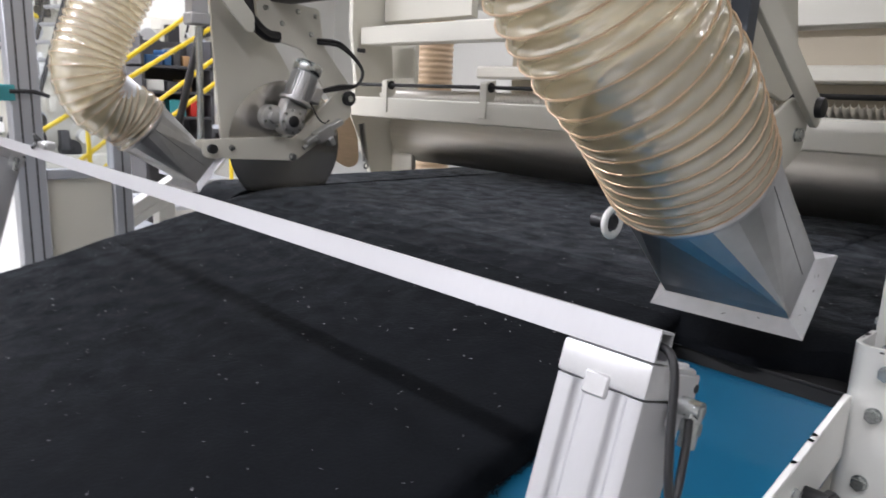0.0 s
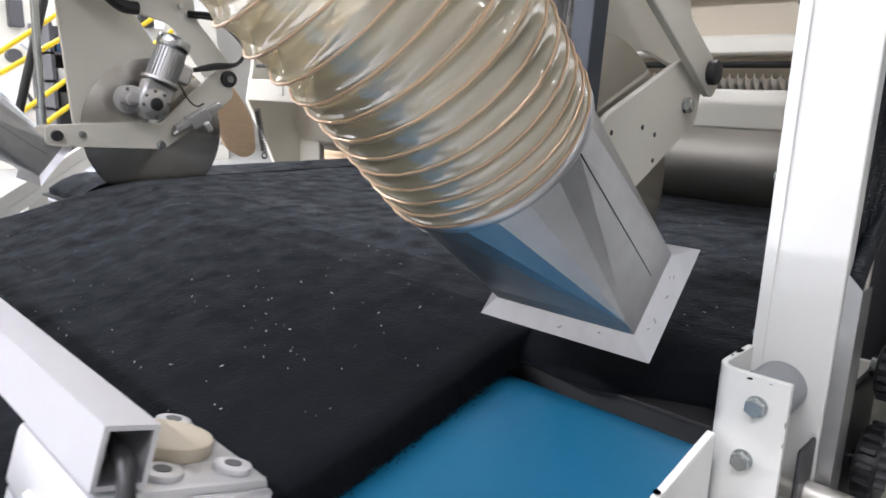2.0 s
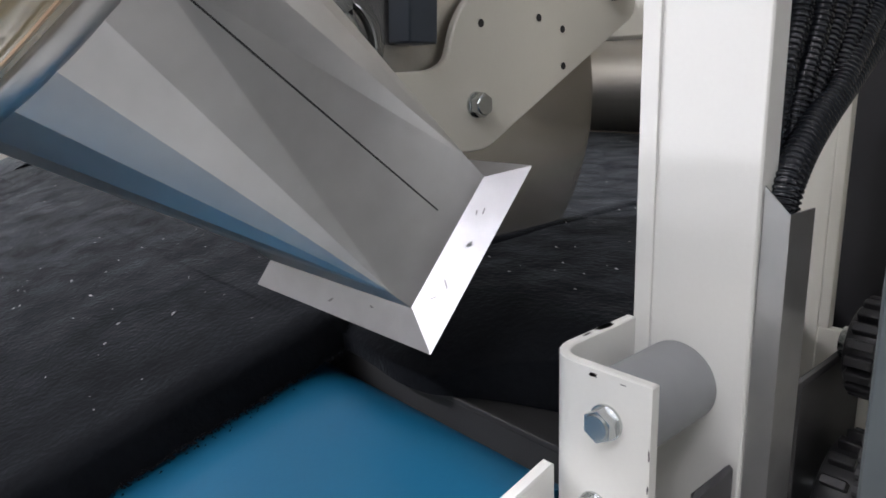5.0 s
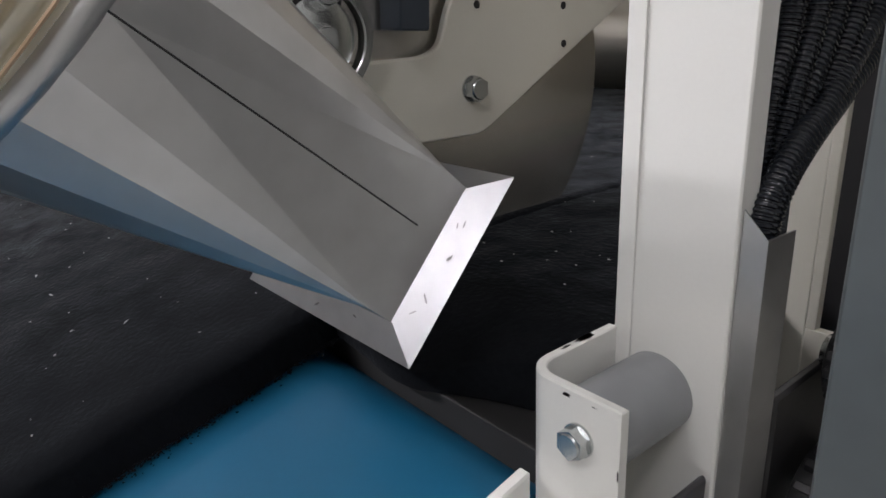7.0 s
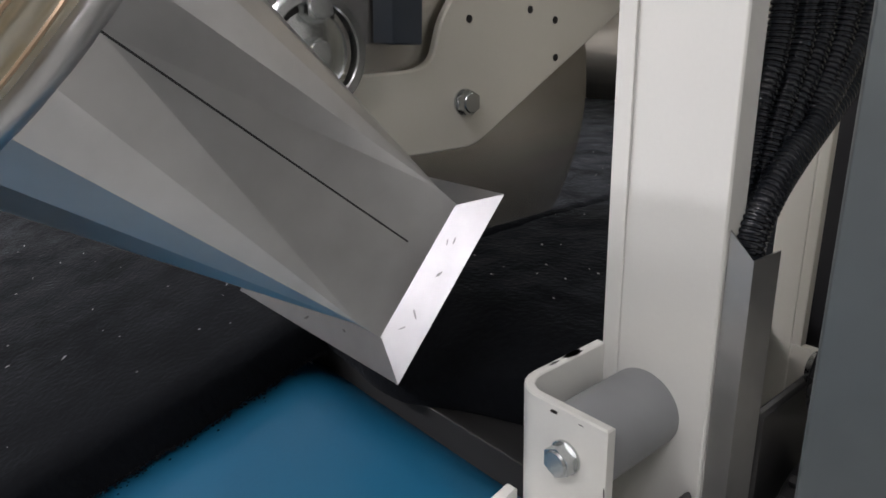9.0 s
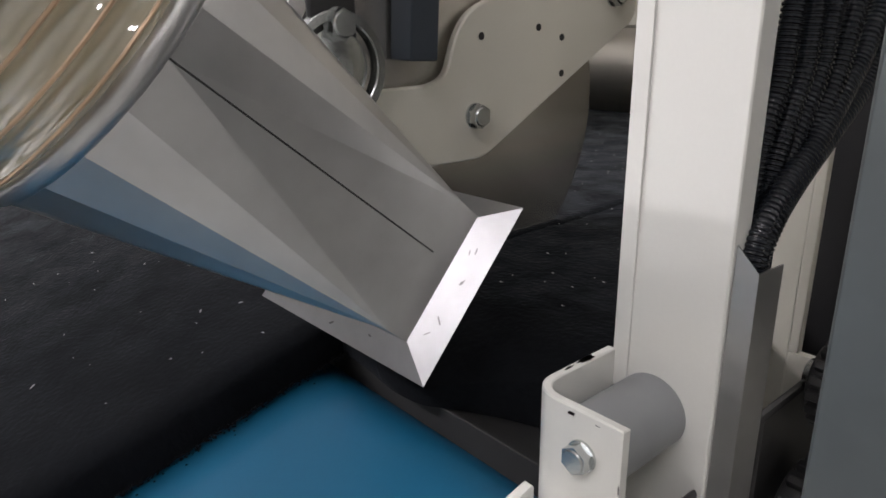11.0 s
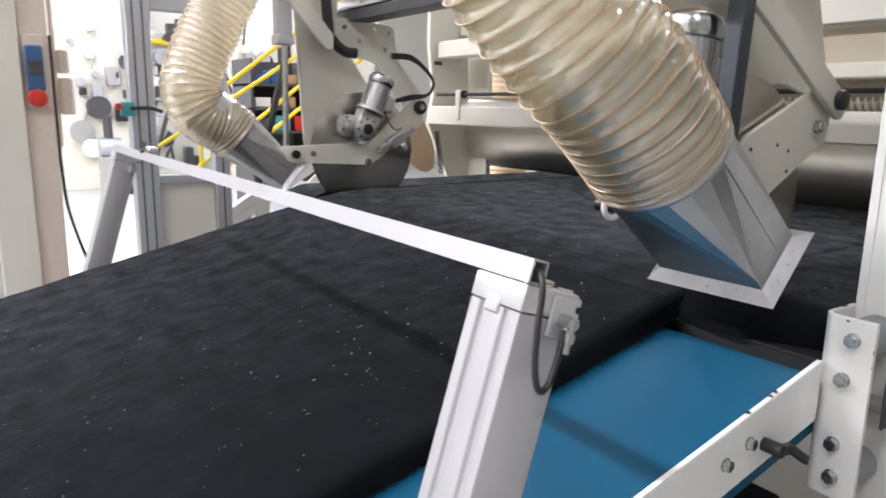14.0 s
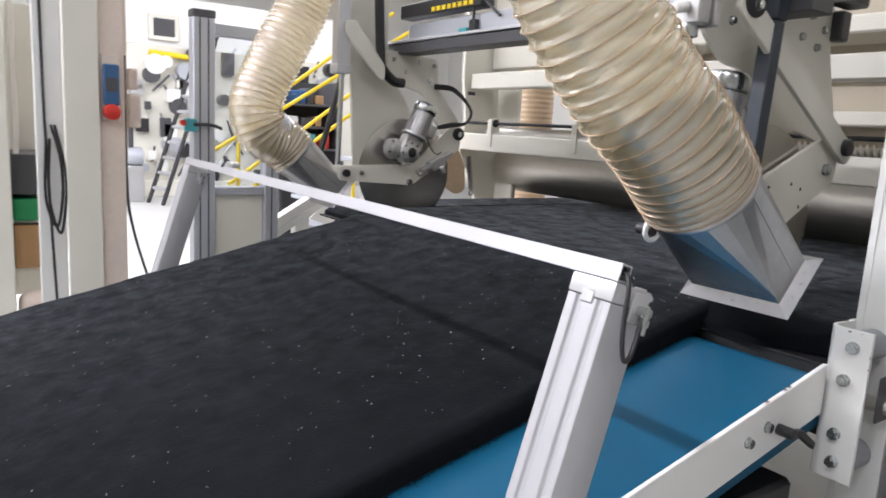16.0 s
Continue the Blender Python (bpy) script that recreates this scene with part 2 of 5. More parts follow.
def sweep(bm, pts, radius, seg=12, cap=True):
    """A tube along the points; radius: a number or a function of the index."""
    rings = []
    for i, (p, u, v) in enumerate(frames_along(pts)):
        r = radius(i) if callable(radius) else radius
        rings.append([bm.verts.new(p + r * (math.cos(2 * math.pi * k / seg) * u + math.sin(2 * math.pi * k / seg) * v)) for k in range(seg)])
    for a, b in zip(rings, rings[1:]):
        for k in range(seg):
            bm.faces.new((a[k], a[(k + 1) % seg], b[(k + 1) % seg], b[k]))
    if cap:
        bm.faces.new(rings[0][::-1])
        bm.faces.new(rings[-1])


def swept(points, radius, seg=10, per=8):
    bm = bmnew()
    sweep(bm, spline(points, per), radius, seg)
    return bm


def ring(bm, centre, axis, r, thick, seg=28, sub=10):
    c, ax = Vector(centre), Vector(axis).normalized()
    u = ax.orthogonal().normalized()
    v = ax.cross(u)
    rings = []
    for i in range(seg):
        a = 2 * math.pi * i / seg
        d = math.cos(a) * u + math.sin(a) * v
        rings.append([bm.verts.new(c + d * (r + thick * math.cos(2 * math.pi * k / sub)) + ax * thick * math.sin(2 * math.pi * k / sub)) for k in range(sub)])
    for i in range(seg):
        a, b = rings[i], rings[(i + 1) % seg]
        for k in range(sub):
            bm.faces.new((a[k], a[(k + 1) % sub], b[(k + 1) % sub], b[k]))


def hex_bolt(parent, at, axis, size=0.030, name="bolt", washer=True):
    """A hexagon head with its washer, on a face whose normal is axis."""
    at, axis = Vector(at), Vector(axis).normalized()
    bm = bmnew()
    if washer:
        rod(bm, at, at + axis * 0.1 * size, 0.62 * size, 24)
    rod(bm, at + axis * 0.08 * size, at + axis * 0.55 * size, 0.577 * size, 6)
    rod(bm, at + axis * 0.5 * size, at + axis * 0.62 * size, 0.5 * size, 24, r1=0.42 * size)
    return part(name, bm, ZINC, parent)

# ---- hall ----
def structure(name, bm, material, label, category="", kind="structure"):
    return tagged(part(name, bm, material), label, category or name.split("_")[0], kind=kind)


structure("floor", boxed(-16, 6, -9, 11, -0.2, 0, bevel=0), FLOOR, "smooth light grey painted factory floor")
structure("ceiling", boxed(-16, 6, -9, 11, 6.0, 6.2, bevel=0), CEIL, "pale factory hall ceiling")
structure("wall_west", boxed(-16.2, -16, -9, 11, 0, 6, bevel=0), WALL, "white factory hall wall")
# unseen east wall, greyed to dim its light on duct and felt
DIMMED_WALL = mat("dimmed_wall_grey", (0.50, 0.49, 0.47), 0.7, grain=0.03, scale=20, wear=0.08, wear_scale=0.7)
structure("wall_east", boxed(6, 6.2, -9, 11, 0, 6, bevel=0), DIMMED_WALL, "unseen hall wall greyed to dim reflections")
structure("wall_north", boxed(-16, 6, 11, 11.2, 0, 6, bevel=0), WALL, "white factory hall wall")
structure("wall_south", boxed(-16, 6, -9.2, -9, 0, 6, bevel=0), WALL, "white factory hall wall")
for lx, ly, ll, lw in LAMPS:
    fixture = thing("ceiling_light", "long white fluorescent tube light hung under the hall ceiling", "ceiling light", (lx, ly, LAMP_Z + 0.03), "tube lights under the ceiling")
    part("housing", boxed(lx - ll / 2, lx + ll / 2, ly - 0.1, ly + 0.1, LAMP_Z + 0.035, LAMP_Z + 0.1), WHITE, fixture)
    for dx in (-0.4, 0.4):
        part("hanger", rodded((lx + dx * ll, ly, LAMP_Z + 0.1), (lx + dx * ll, ly, 6.0), 0.006, 6), ZINC, fixture)

for k in range(12):
    lx, ly = 0.8 + 1.3 * (k % 4), 0.6 + 1.9 * (k // 4)
    fixture = thing("ceiling_light", "short white louvred ceiling light under the hall ceiling", "ceiling light", (lx, ly, LAMP_Z), "short lights under the ceiling")
    part("housing", boxed(lx - 0.3, lx + 0.3, ly - 0.09, ly + 0.09, LAMP_Z + 0.003, LAMP_Z + 0.08), WHITE, fixture)
    part("glowing_tube", boxed(lx - 0.22, lx + 0.22, ly - 0.026, ly + 0.026, LAMP_Z - 0.02, LAMP_Z + 0.002, 0.002), GLOW, fixture)
    part("hanger", rodded((lx, ly, LAMP_Z + 0.08), (lx, ly, 6.0), 0.006, 6), ZINC, fixture)

# ---- the line that carries the felt ----
SLOPE = math.atan(0.235)
TOP, BEND_Y, BEND_R = 1.125, 1.48, 1.30
BEND_L = BEND_R * SLOPE
FELT_X0, FELT_X1, FELT_T = -2.44, -0.617, 0.046


def along(s):
    """The felt's upper face at s metres down the line: y, z and its dip in radians."""
    if s < 0:
        return BEND_Y - s, TOP, 0.0
    a = min(s, BEND_L) / BEND_R
    y, z = BEND_Y - BEND_R * math.sin(a), TOP - BEND_R * (1 - math.cos(a))
    if s > BEND_L:
        y, z = y - (s - BEND_L) * math.cos(SLOPE), z - (s - BEND_L) * math.sin(SLOPE)
    return y, z, a


def belt_z(y):
    return 0.985 + 0.235 * (y - 0.95)


conveyor = thing("belt_conveyor", "inclined blue belt conveyor with white side rails under the felt", "conveyor", (-1.5, -0.6, 0))
BY0, BY1, NOSE = -2.6, 1.155, 0.085
bm = bmnew()
cy, cz = BY1 + NOSE * math.sin(SLOPE), belt_z(BY1) - NOSE * math.cos(SLOPE)
outline = [(BY0, belt_z(BY0))]
for k in range(15):
    a = -SLOPE + k * (radians(100) + SLOPE) / 14
    outline.append((cy + NOSE * math.sin(a), cz + NOSE * math.cos(a)))
outline += [(BY1, cz - 0.04), (BY0, belt_z(BY0) - 0.09)]
plate(bm, outline, -2.47, -0.303, bevel=0)
part("belt", bm, BELT, conveyor, "smooth blue plastic belt")
for x0, x1, up in ((-0.302, -0.290, 0.024), (-2.485, -2.473, -0.02)):
    bm = bmnew()
    ya, yb = 1.190, BY0
    plate(bm, [(ya, belt_z(ya) + up), (yb, belt_z(yb) + up), (yb, belt_z(yb) - 0.09), (0.95, belt_z(0.95) - 0.085), (ya, belt_z(ya) - 0.085)], x0, x1, bevel=0.002)
    part("side_rail", bm, WHITE, conveyor, "white painted steel side rail")
# added black box: stands in for the shade beneath the conveyor
part("shade_box", boxed(-0.90, -0.32, 0.45, 1.18, 0.30, 0.80, 0.01), BLACK, conveyor, "added black box for the shade under the belt")
for y, z in ((0.925, 0.951), (0.985, 0.970), (0.2, 0.77), (-0.6, 0.58)):
    hex_bolt(conveyor, (-0.290, y, z), (1, 0, 0), 0.018)
for y in (1.045, 1.06, 0.985):
    bm = bmnew()
    z = belt_z(y) + 0.0245
    f = bm.faces.new([bm.verts.new((-0.297 + 0.005 * math.cos(k) * random.uniform(0.6, 1.2), y + 0.006 * math.sin(k) * random.uniform(0.5, 1.3), z + 0.0012)) for k in (0.2, 1.1, 2.3, 3.2, 4.4, 5.5)])
    bmesh.ops.solidify(bm, geom=[f], thickness=0.0006)
    part("paint_chip", bm, DKGREY, conveyor, smooth=0)
for x in (-2.35, -0.42):
    for y in (-2.3, 0.9):
        part("leg", boxed(x - 0.04, x + 0.04, y - 0.04, y + 0.04, 0, belt_z(y) - 0.1), WHITE, conveyor)

# scratched steel toned near-black: the nozzle's shade on the lip is in its colour
DULL = mat("shade_toned_scratched_steel", (0.016, 0.016, 0.017), 0.7, 0.0, grain=0.25, scale=40, stretch=(0.2, 6, 1))
table = thing("feed_table", "cream steel feed table carrying the felt under the roll", "feed table", (-1.5, 2.4, 0))
bm = bmnew()
box(bm, -2.80, -0.18, 1.62, 3.9, 1.03, 1.074, 0.002)
box(bm, -2.42, -0.68, 1.27, 1.62, 1.03, 1.074, 0.002)
part("top", bm, CREAM, table)
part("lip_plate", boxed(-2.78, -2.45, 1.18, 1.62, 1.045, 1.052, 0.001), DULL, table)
part("lip_plate", boxed(-0.60, -0.303, 1.226, 1.62, 1.0455, 1.0515, 0.001), DULL, table, "scratched steel lip plate toned near-black for the nozzle's shade")
# added strip: hides the pale table behind the gap and keeps it shade-dark
part("lip_gap_strip", boxed(-0.72, -0.303, 1.2285, 1.2325, 0.93, 1.045, 0.001), DULL, table, "added near-black strip for the shaded gap under the lip plate")
part("apron", boxed(-2.80, -0.2, 1.58, 1.61, 0.75, 1.03), DKGREY, table)
for x in (-2.72, -0.30):
    for y in (1.8, 3.8):
        part("leg", boxed(x - 0.05, x + 0.05, y - 0.05, y + 0.05, 0, 1.03), CREAM, table)

# ---- felt ----
def fuzz(x, s):
    """The unevenness of the felt's upper face."""
    p = Vector((x, s, 0))
    return 0.0005 * noise.noise(p * 7) + 0.0003 * noise.noise(p * 23 + Vector((5, 1, 2))) + 0.0005 * noise.noise(p * 55)


STRIP, SPEED = 0.10, 0.030
web = thing("felt_web", "thick charcoal felt web flecked with pale lint on the belt", "felt web", (0, 0, 0))
STRIPS = []


def felt_strip(s0, x_from, x_to):
    bm = bmnew()
    nx, ns = int((x_to - x_from) / 0.009), 10
    rows = []
    for j in range(ns + 1):
        ds = STRIP * (j / ns - 0.5)
        s = s0 + ds
        row = []
        xa = x_from + 0.016 * noise.noise(Vector((3, s * 6, 0))) + 0.006 * noise.noise(Vector((3, s * 40, 0)))
        xb = x_to + 0.004 * noise.noise(Vector((8, s * 9, 0))) + 0.003 * noise.noise(Vector((9, s * 45, 0)))
        for i in range(nx + 1):
            x = xa + (xb - xa) * i / nx
            edge = min(i, nx - i) * 0.009
            drop = 0.012 * max(0, 1 - edge / 0.03) ** 2
            row.append(bm.verts.new((x, -ds, fuzz(x, s) - drop)))
        rows.append(row)
    low = [[bm.verts.new((r[0].co.x - 0.004, r[0].co.y, -FELT_T)), bm.verts.new((r[-1].co.x + 0.004 + 0.004 * noise.noise(Vector((r[0].co.y * 50, s0 * 9, 4))), r[0].co.y, -FELT_T))] for r in rows]
    for j in range(ns):
        for i in range(nx):
            bm.faces.new((rows[j][i], rows[j][i + 1], rows[j + 1][i + 1], rows[j + 1][i]))
        bm.faces.new((rows[j][0], rows[j + 1][0], low[j + 1][0], low[j][0]))
        bm.faces.new((rows[j][-1], low[j][1], low[j + 1][1], rows[j + 1][-1]))
        bm.faces.new((low[j][0], low[j + 1][0], low[j + 1][1], low[j][1]))
    return bm


def lint(s0, x_from, x_to, count):
    bm = bmnew()
    for _ in range(count):
        x, ds = random.uniform(x_from + 0.03, x_to - 0.03), random.uniform(-0.48, 0.48) * STRIP
        c = Vector((x, -ds, fuzz(x, s0 + ds) + 0.0006))
        r = random.uniform(0.0007, 0.0016) * (1.8 if random.random() < 0.08 else 1)
        d = Vector((random.uniform(-1, 1), random.uniform(-1, 1), random.uniform(0, 0.4))).normalized() * r * random.uniform(1, 2.6)
        n = Vector((-d.y, d.x, 0)).normalized() * r * 0.6
        a = [bm.verts.new(c + q) for q in (d, n, -d, -n, Vector((0, 0, r * 0.8)))]
        for i in range(4):
            bm.faces.new((a[i], a[(i + 1) % 4], a[4]))
    return bm


def shade_flakes(s0, x_edge, count):
    """Dark flakes on the belt for the cut edge's soft shadow, thinning outwards."""
    bm = bmnew()
    for _ in range(count):
        ds = random.uniform(-0.5, 0.5) * STRIP
        reach = 0.0035 * (1.0 + 0.8 * noise.noise(Vector((1, (s0 + ds) * 12, 6))))
        c = Vector((x_edge + 0.003 + min(0.055, random.expovariate(1 / reach)), -ds, -FELT_T + random.uniform(0.0010, 0.0024)))
        a0, r = random.uniform(0, 6.28), random.uniform(0.0007, 0.0021)
        ring_v = [bm.verts.new(c + Vector((r * random.uniform(0.4, 1.3) * math.cos(a0 + k * 1.257), r * random.uniform(0.4, 1.3) * math.sin(a0 + k * 1.257), 0))) for k in range(5)]
        tip = bm.verts.new(c + Vector((0, 0, 0.0014)))
        for k in range(5):
            bm.faces.new((ring_v[k], ring_v[(k + 1) % 5], tip))
    return bm


def lay_rest(ob, s0):
    """Marks each point of the felt with its place on the unrolled web."""
    rest = ob.data.attributes.new("rest", "FLOAT_VECTOR", "POINT")
    for v, d in zip(ob.data.vertices, rest.data):
        d.vector = (v.co.x, s0 - v.co.y, v.co.z)


s = -2.9
while s < 3.3:
    strip = part("felt_strip", felt_strip(s, FELT_X0, FELT_X1), FELT, web, smooth=80)
    lay_rest(strip, s)
    STRIPS.append((strip, s))
    if s > -1.2:
        tagged(part("lint", lint(s, FELT_X0, FELT_X1, 26), LINT, strip, "tiny pale lint specks", at=(0, 0, 0)), kind="stuff")
        flakes = tagged(part("edge_shade_flakes", shade_flakes(s, FELT_X1, 260), FELT, strip, "dark flakes for the shadow along the cut edge", at=(0, 0, 0)), kind="stuff")
        lay_rest(flakes, s)
    s += STRIP

def trim_strip(TX0, TX1, front, label):
    trim = thing("felt_trim", label, "felt trim", ((TX0 + TX1) / 2, 2, TOP), "cut felt edge trims")
    bm = bmnew()
    nx, ny = 40, 90
    grid = []
    for j in range(ny + 1):
        row = []
        for i in range(nx + 1):
            x = TX0 + (TX1 - TX0) * i / nx
            y = front + 0.055 * max(0.0, min(1.0, (x + 0.46) / 0.12)) * (1 - j / ny) + 2.4 * (j / ny) ** 1.5
            yy = y + 0.02 * noise.noise(Vector((x * 9, y * 5, 3))) * max(0, 1 - j / 12)
            droop = 0.05 * max(0.0, 1 - (y - front) / 0.13) ** 2
            row.append(bm.verts.new((x, yy, TOP - 0.004 - droop + 2.2 * fuzz(x + 3, y))))
        grid.append(row)
    for j in range(ny):
        for i in range(nx):
            bm.faces.new((grid[j][i], grid[j][i + 1], grid[j + 1][i + 1], grid[j + 1][i]))
    bot = bmesh.ops.extrude_edge_only(bm, edges=[e for e in bm.edges if e.is_boundary])
    for v in bot["geom"]:
        if isinstance(v, bmesh.types.BMVert):
            v.co.z = min(v.co.z - 0.004, 1.076) if v.co.y > 1.63 else 1.053
    lay_rest(part("trim_strip", bm, FELT, trim, smooth=80), 9.0)
    bm = bmnew()
    for _ in range(60):
        x, y = random.uniform(TX0 + 0.02, TX1 - 0.02), random.uniform(front + 0.14, 2.2)
        c = Vector((x, y, TOP - 0.004 + 2.2 * fuzz(x + 3, y) + 0.001))
        q = random.uniform(0.0007, 0.0016)
        a = [bm.verts.new(c + Vector(k) * q) for k in ((2, 0, 0), (0, 1, 0), (-1.6, 0.3, 0), (0, -1, 0), (0, 0, 0.8))]
        for k in range(4):
            bm.faces.new((a[k], a[(k + 1) % 4], a[4]))
    tagged(part("lint", bm, LINT, trim, "tiny pale lint specks"), kind="stuff")


trim_strip(-0.655, -0.262, 1.216, "dark felt edge trim cut off before the suction nozzle")
trim_strip(-2.76, -2.464, 1.20, "dark felt edge trim cut off at the far edge")

# ---- roll and frame behind ----
roll = thing("press_roll", "smooth steel press roll turning above the felt", "steel roll", (-1.5, 2.50, 1.325))
bm = bmnew()
rod(bm, (-2.88, 2.50, 1.325), (-0.10, 2.50, 1.325), 0.165, 72, bevel=0.004)
cylinder = part("roll_shell", bm, STEEL, roll, at=(-1.5, 2.50, 1.325))
part("journal", rodded((-3.1, 2.50, 1.325), (0.1, 2.50, 1.325), 0.04, 24), ZINC, cylinder)

beam = thing("lower_cross_beam", "cream painted steel cross beam above the roll", "cross beam", (-1.5, 2.1, 1.43))
part("beam_body", boxed(-2.908, -0.02, 2.10, 2.20, 1.393, 1.487, 0.006), CREAM, beam)
shaft = thing("cross_shaft", "thin steel shaft in small bearing brackets along the beam", "shaft", (-1.5, 2.12, 1.545))
part("rod", rodded((-2.85, 2.12, 1.545), (0.0, 2.12, 1.545), 0.008, 14), DULL, shaft)
for x in (-2.63, -1.99):
    bm = bmnew()
    plate(bm, rounded([(2.094, 1.42), (2.094, 1.565), (2.15, 1.575), (2.15, 1.50), (2.102, 1.49), (2.102, 1.42)], 0.01), x - 0.018, x + 0.018, 0.001)
    br = part("bearing_bracket", bm, CREAM, shaft)
    part("bush", rodded((x - 0.024, 2.12, 1.545), (x + 0.024, 2.12, 1.545), 0.02, 20), BLACK, br)
beam2 = thing("upper_cross_beam", "cream painted steel cross beam high on the machine", "cross beam", (-1.5, 2.2, 1.78))
part("beam_body", boxed(-2.9, -0.02, 2.15, 2.25, 1.735, 1.82, 0.006), CREAM, beam2)
part("cover_plate", plated(rounded([(2.30, 1.86), (2.34, 1.85), (2.34, 2.6), (2.30, 2.6)], 0.004), -2.90, -2.28), CREAM, beam2, "cream cover plate above the beam")
hood = thing("machine_hood", "beige sheet steel machine housing with cream ledges", "machine housing", (-1.5, 3, 1.5))
part("back_panel", boxed(-2.42, 0.3, 2.75, 2.79, 1.1, 2.6, 0.004), BEIGE, hood)
part("folded_ledge", boxed(-2.55, 0.3, 2.62, 2.75, 1.60, 1.66, 0.01), CREAM, hood)
part("top_ledge", boxed(-2.55, 0.3, 2.45, 2.75, 1.93, 2.0, 0.01), CREAM, hood)

auger = thing("twisted_shaft", "twisted steel spreading shaft behind the cross beam", "twisted shaft", (-1.5, 2.26, 1.515))
bm = bmnew()
rows = []
for i in range(1400):
    x, a = -2.85 + 2.85 * i / 1399, i * 0.30
    rows.append([bm.verts.new((x, 2.26 + q * math.cos(a + b), 1.505 + q * math.sin(a + b))) for q, b in ((0.026, 0), (0.014, 1.2), (0.026, math.pi), (0.014, math.pi + 1.2))])
for a, b in zip(rows, rows[1:]):
    for k in range(4):
        bm.faces.new((a[k], a[(k + 1) % 4], b[(k + 1) % 4], b[k]))
part("helix", bm, STEEL, auger)

frame_far = thing("side_frame", "cream steel side frame with slotted upright plate", "machine frame", (-2.95, 2.3, 0))
bm = bmnew()
plate(bm, [(2.106, 1.39), (2.24, 1.10), (2.24, 0.0), (2.7, 0.0), (2.7, 1.10), (2.38, 1.10), (2.38, 1.44), (2.36, 1.9), (2.36, 2.7), (2.12, 2.7), (2.11, 1.80), (2.14, 1.56)], -2.94, -2.91)
part("upright_plate", bm, CREAM, frame_far)
part("column", boxed(-3.09, -2.755, 2.385, 2.42, 0, 2.7, 0.006), CREAM, frame_far, "wide cream upright panel")
part("slot", boxed(-2.912, -2.908, 2.14, 2.19, 1.70, 1.72, 0.0005), DKGREY, frame_far)
flap = thing("plywood_guard", "tan curved plywood guard hung behind the far saw", "guard", (-2.75, 1.95, 1.3))
part("board", plated(rounded([(1.84, 1.47), (1.93, 1.46), (1.985, 1.39), (2.032, 1.30), (2.040, 1.17), (1.98, 1.145), (1.90, 1.19), (1.83, 1.32)], 0.03), -2.76, -2.745), PLY, flap)
spring = thing("tension_spring", "black coil tension spring with an end eye", "spring", (-2.8, 2.05, 1.26))
bm = bmnew()
sweep(bm, [Vector((-2.74 + 0.013 * math.cos(k * 0.6), 2.046 + 0.0012 * k * 0.15 + 0.013 * math.sin(k * 0.6), 1.36 - 0.0011 * k)) for k in range(170)], 0.003, 5)
part("coil", bm, BLACK, spring)
bm = bmnew()
ring(bm, (-2.74, 2.078, 1.155), (1, 0, 0), 0.012, 0.004, 18, 6)
part("end_eye", bm, ZINC, spring)

# ---- suction nozzles ----
def loft(bm, rings, closed=True):
    vs = [[bm.verts.new(p) for p in r] for r in rings]
    n = len(vs[0])
    for a, b in zip(vs, vs[1:]):
        for k in range(n if closed else n - 1):
            bm.faces.new((a[k], a[(k + 1) % n], b[(k + 1) % n], b[k]))
    return vs


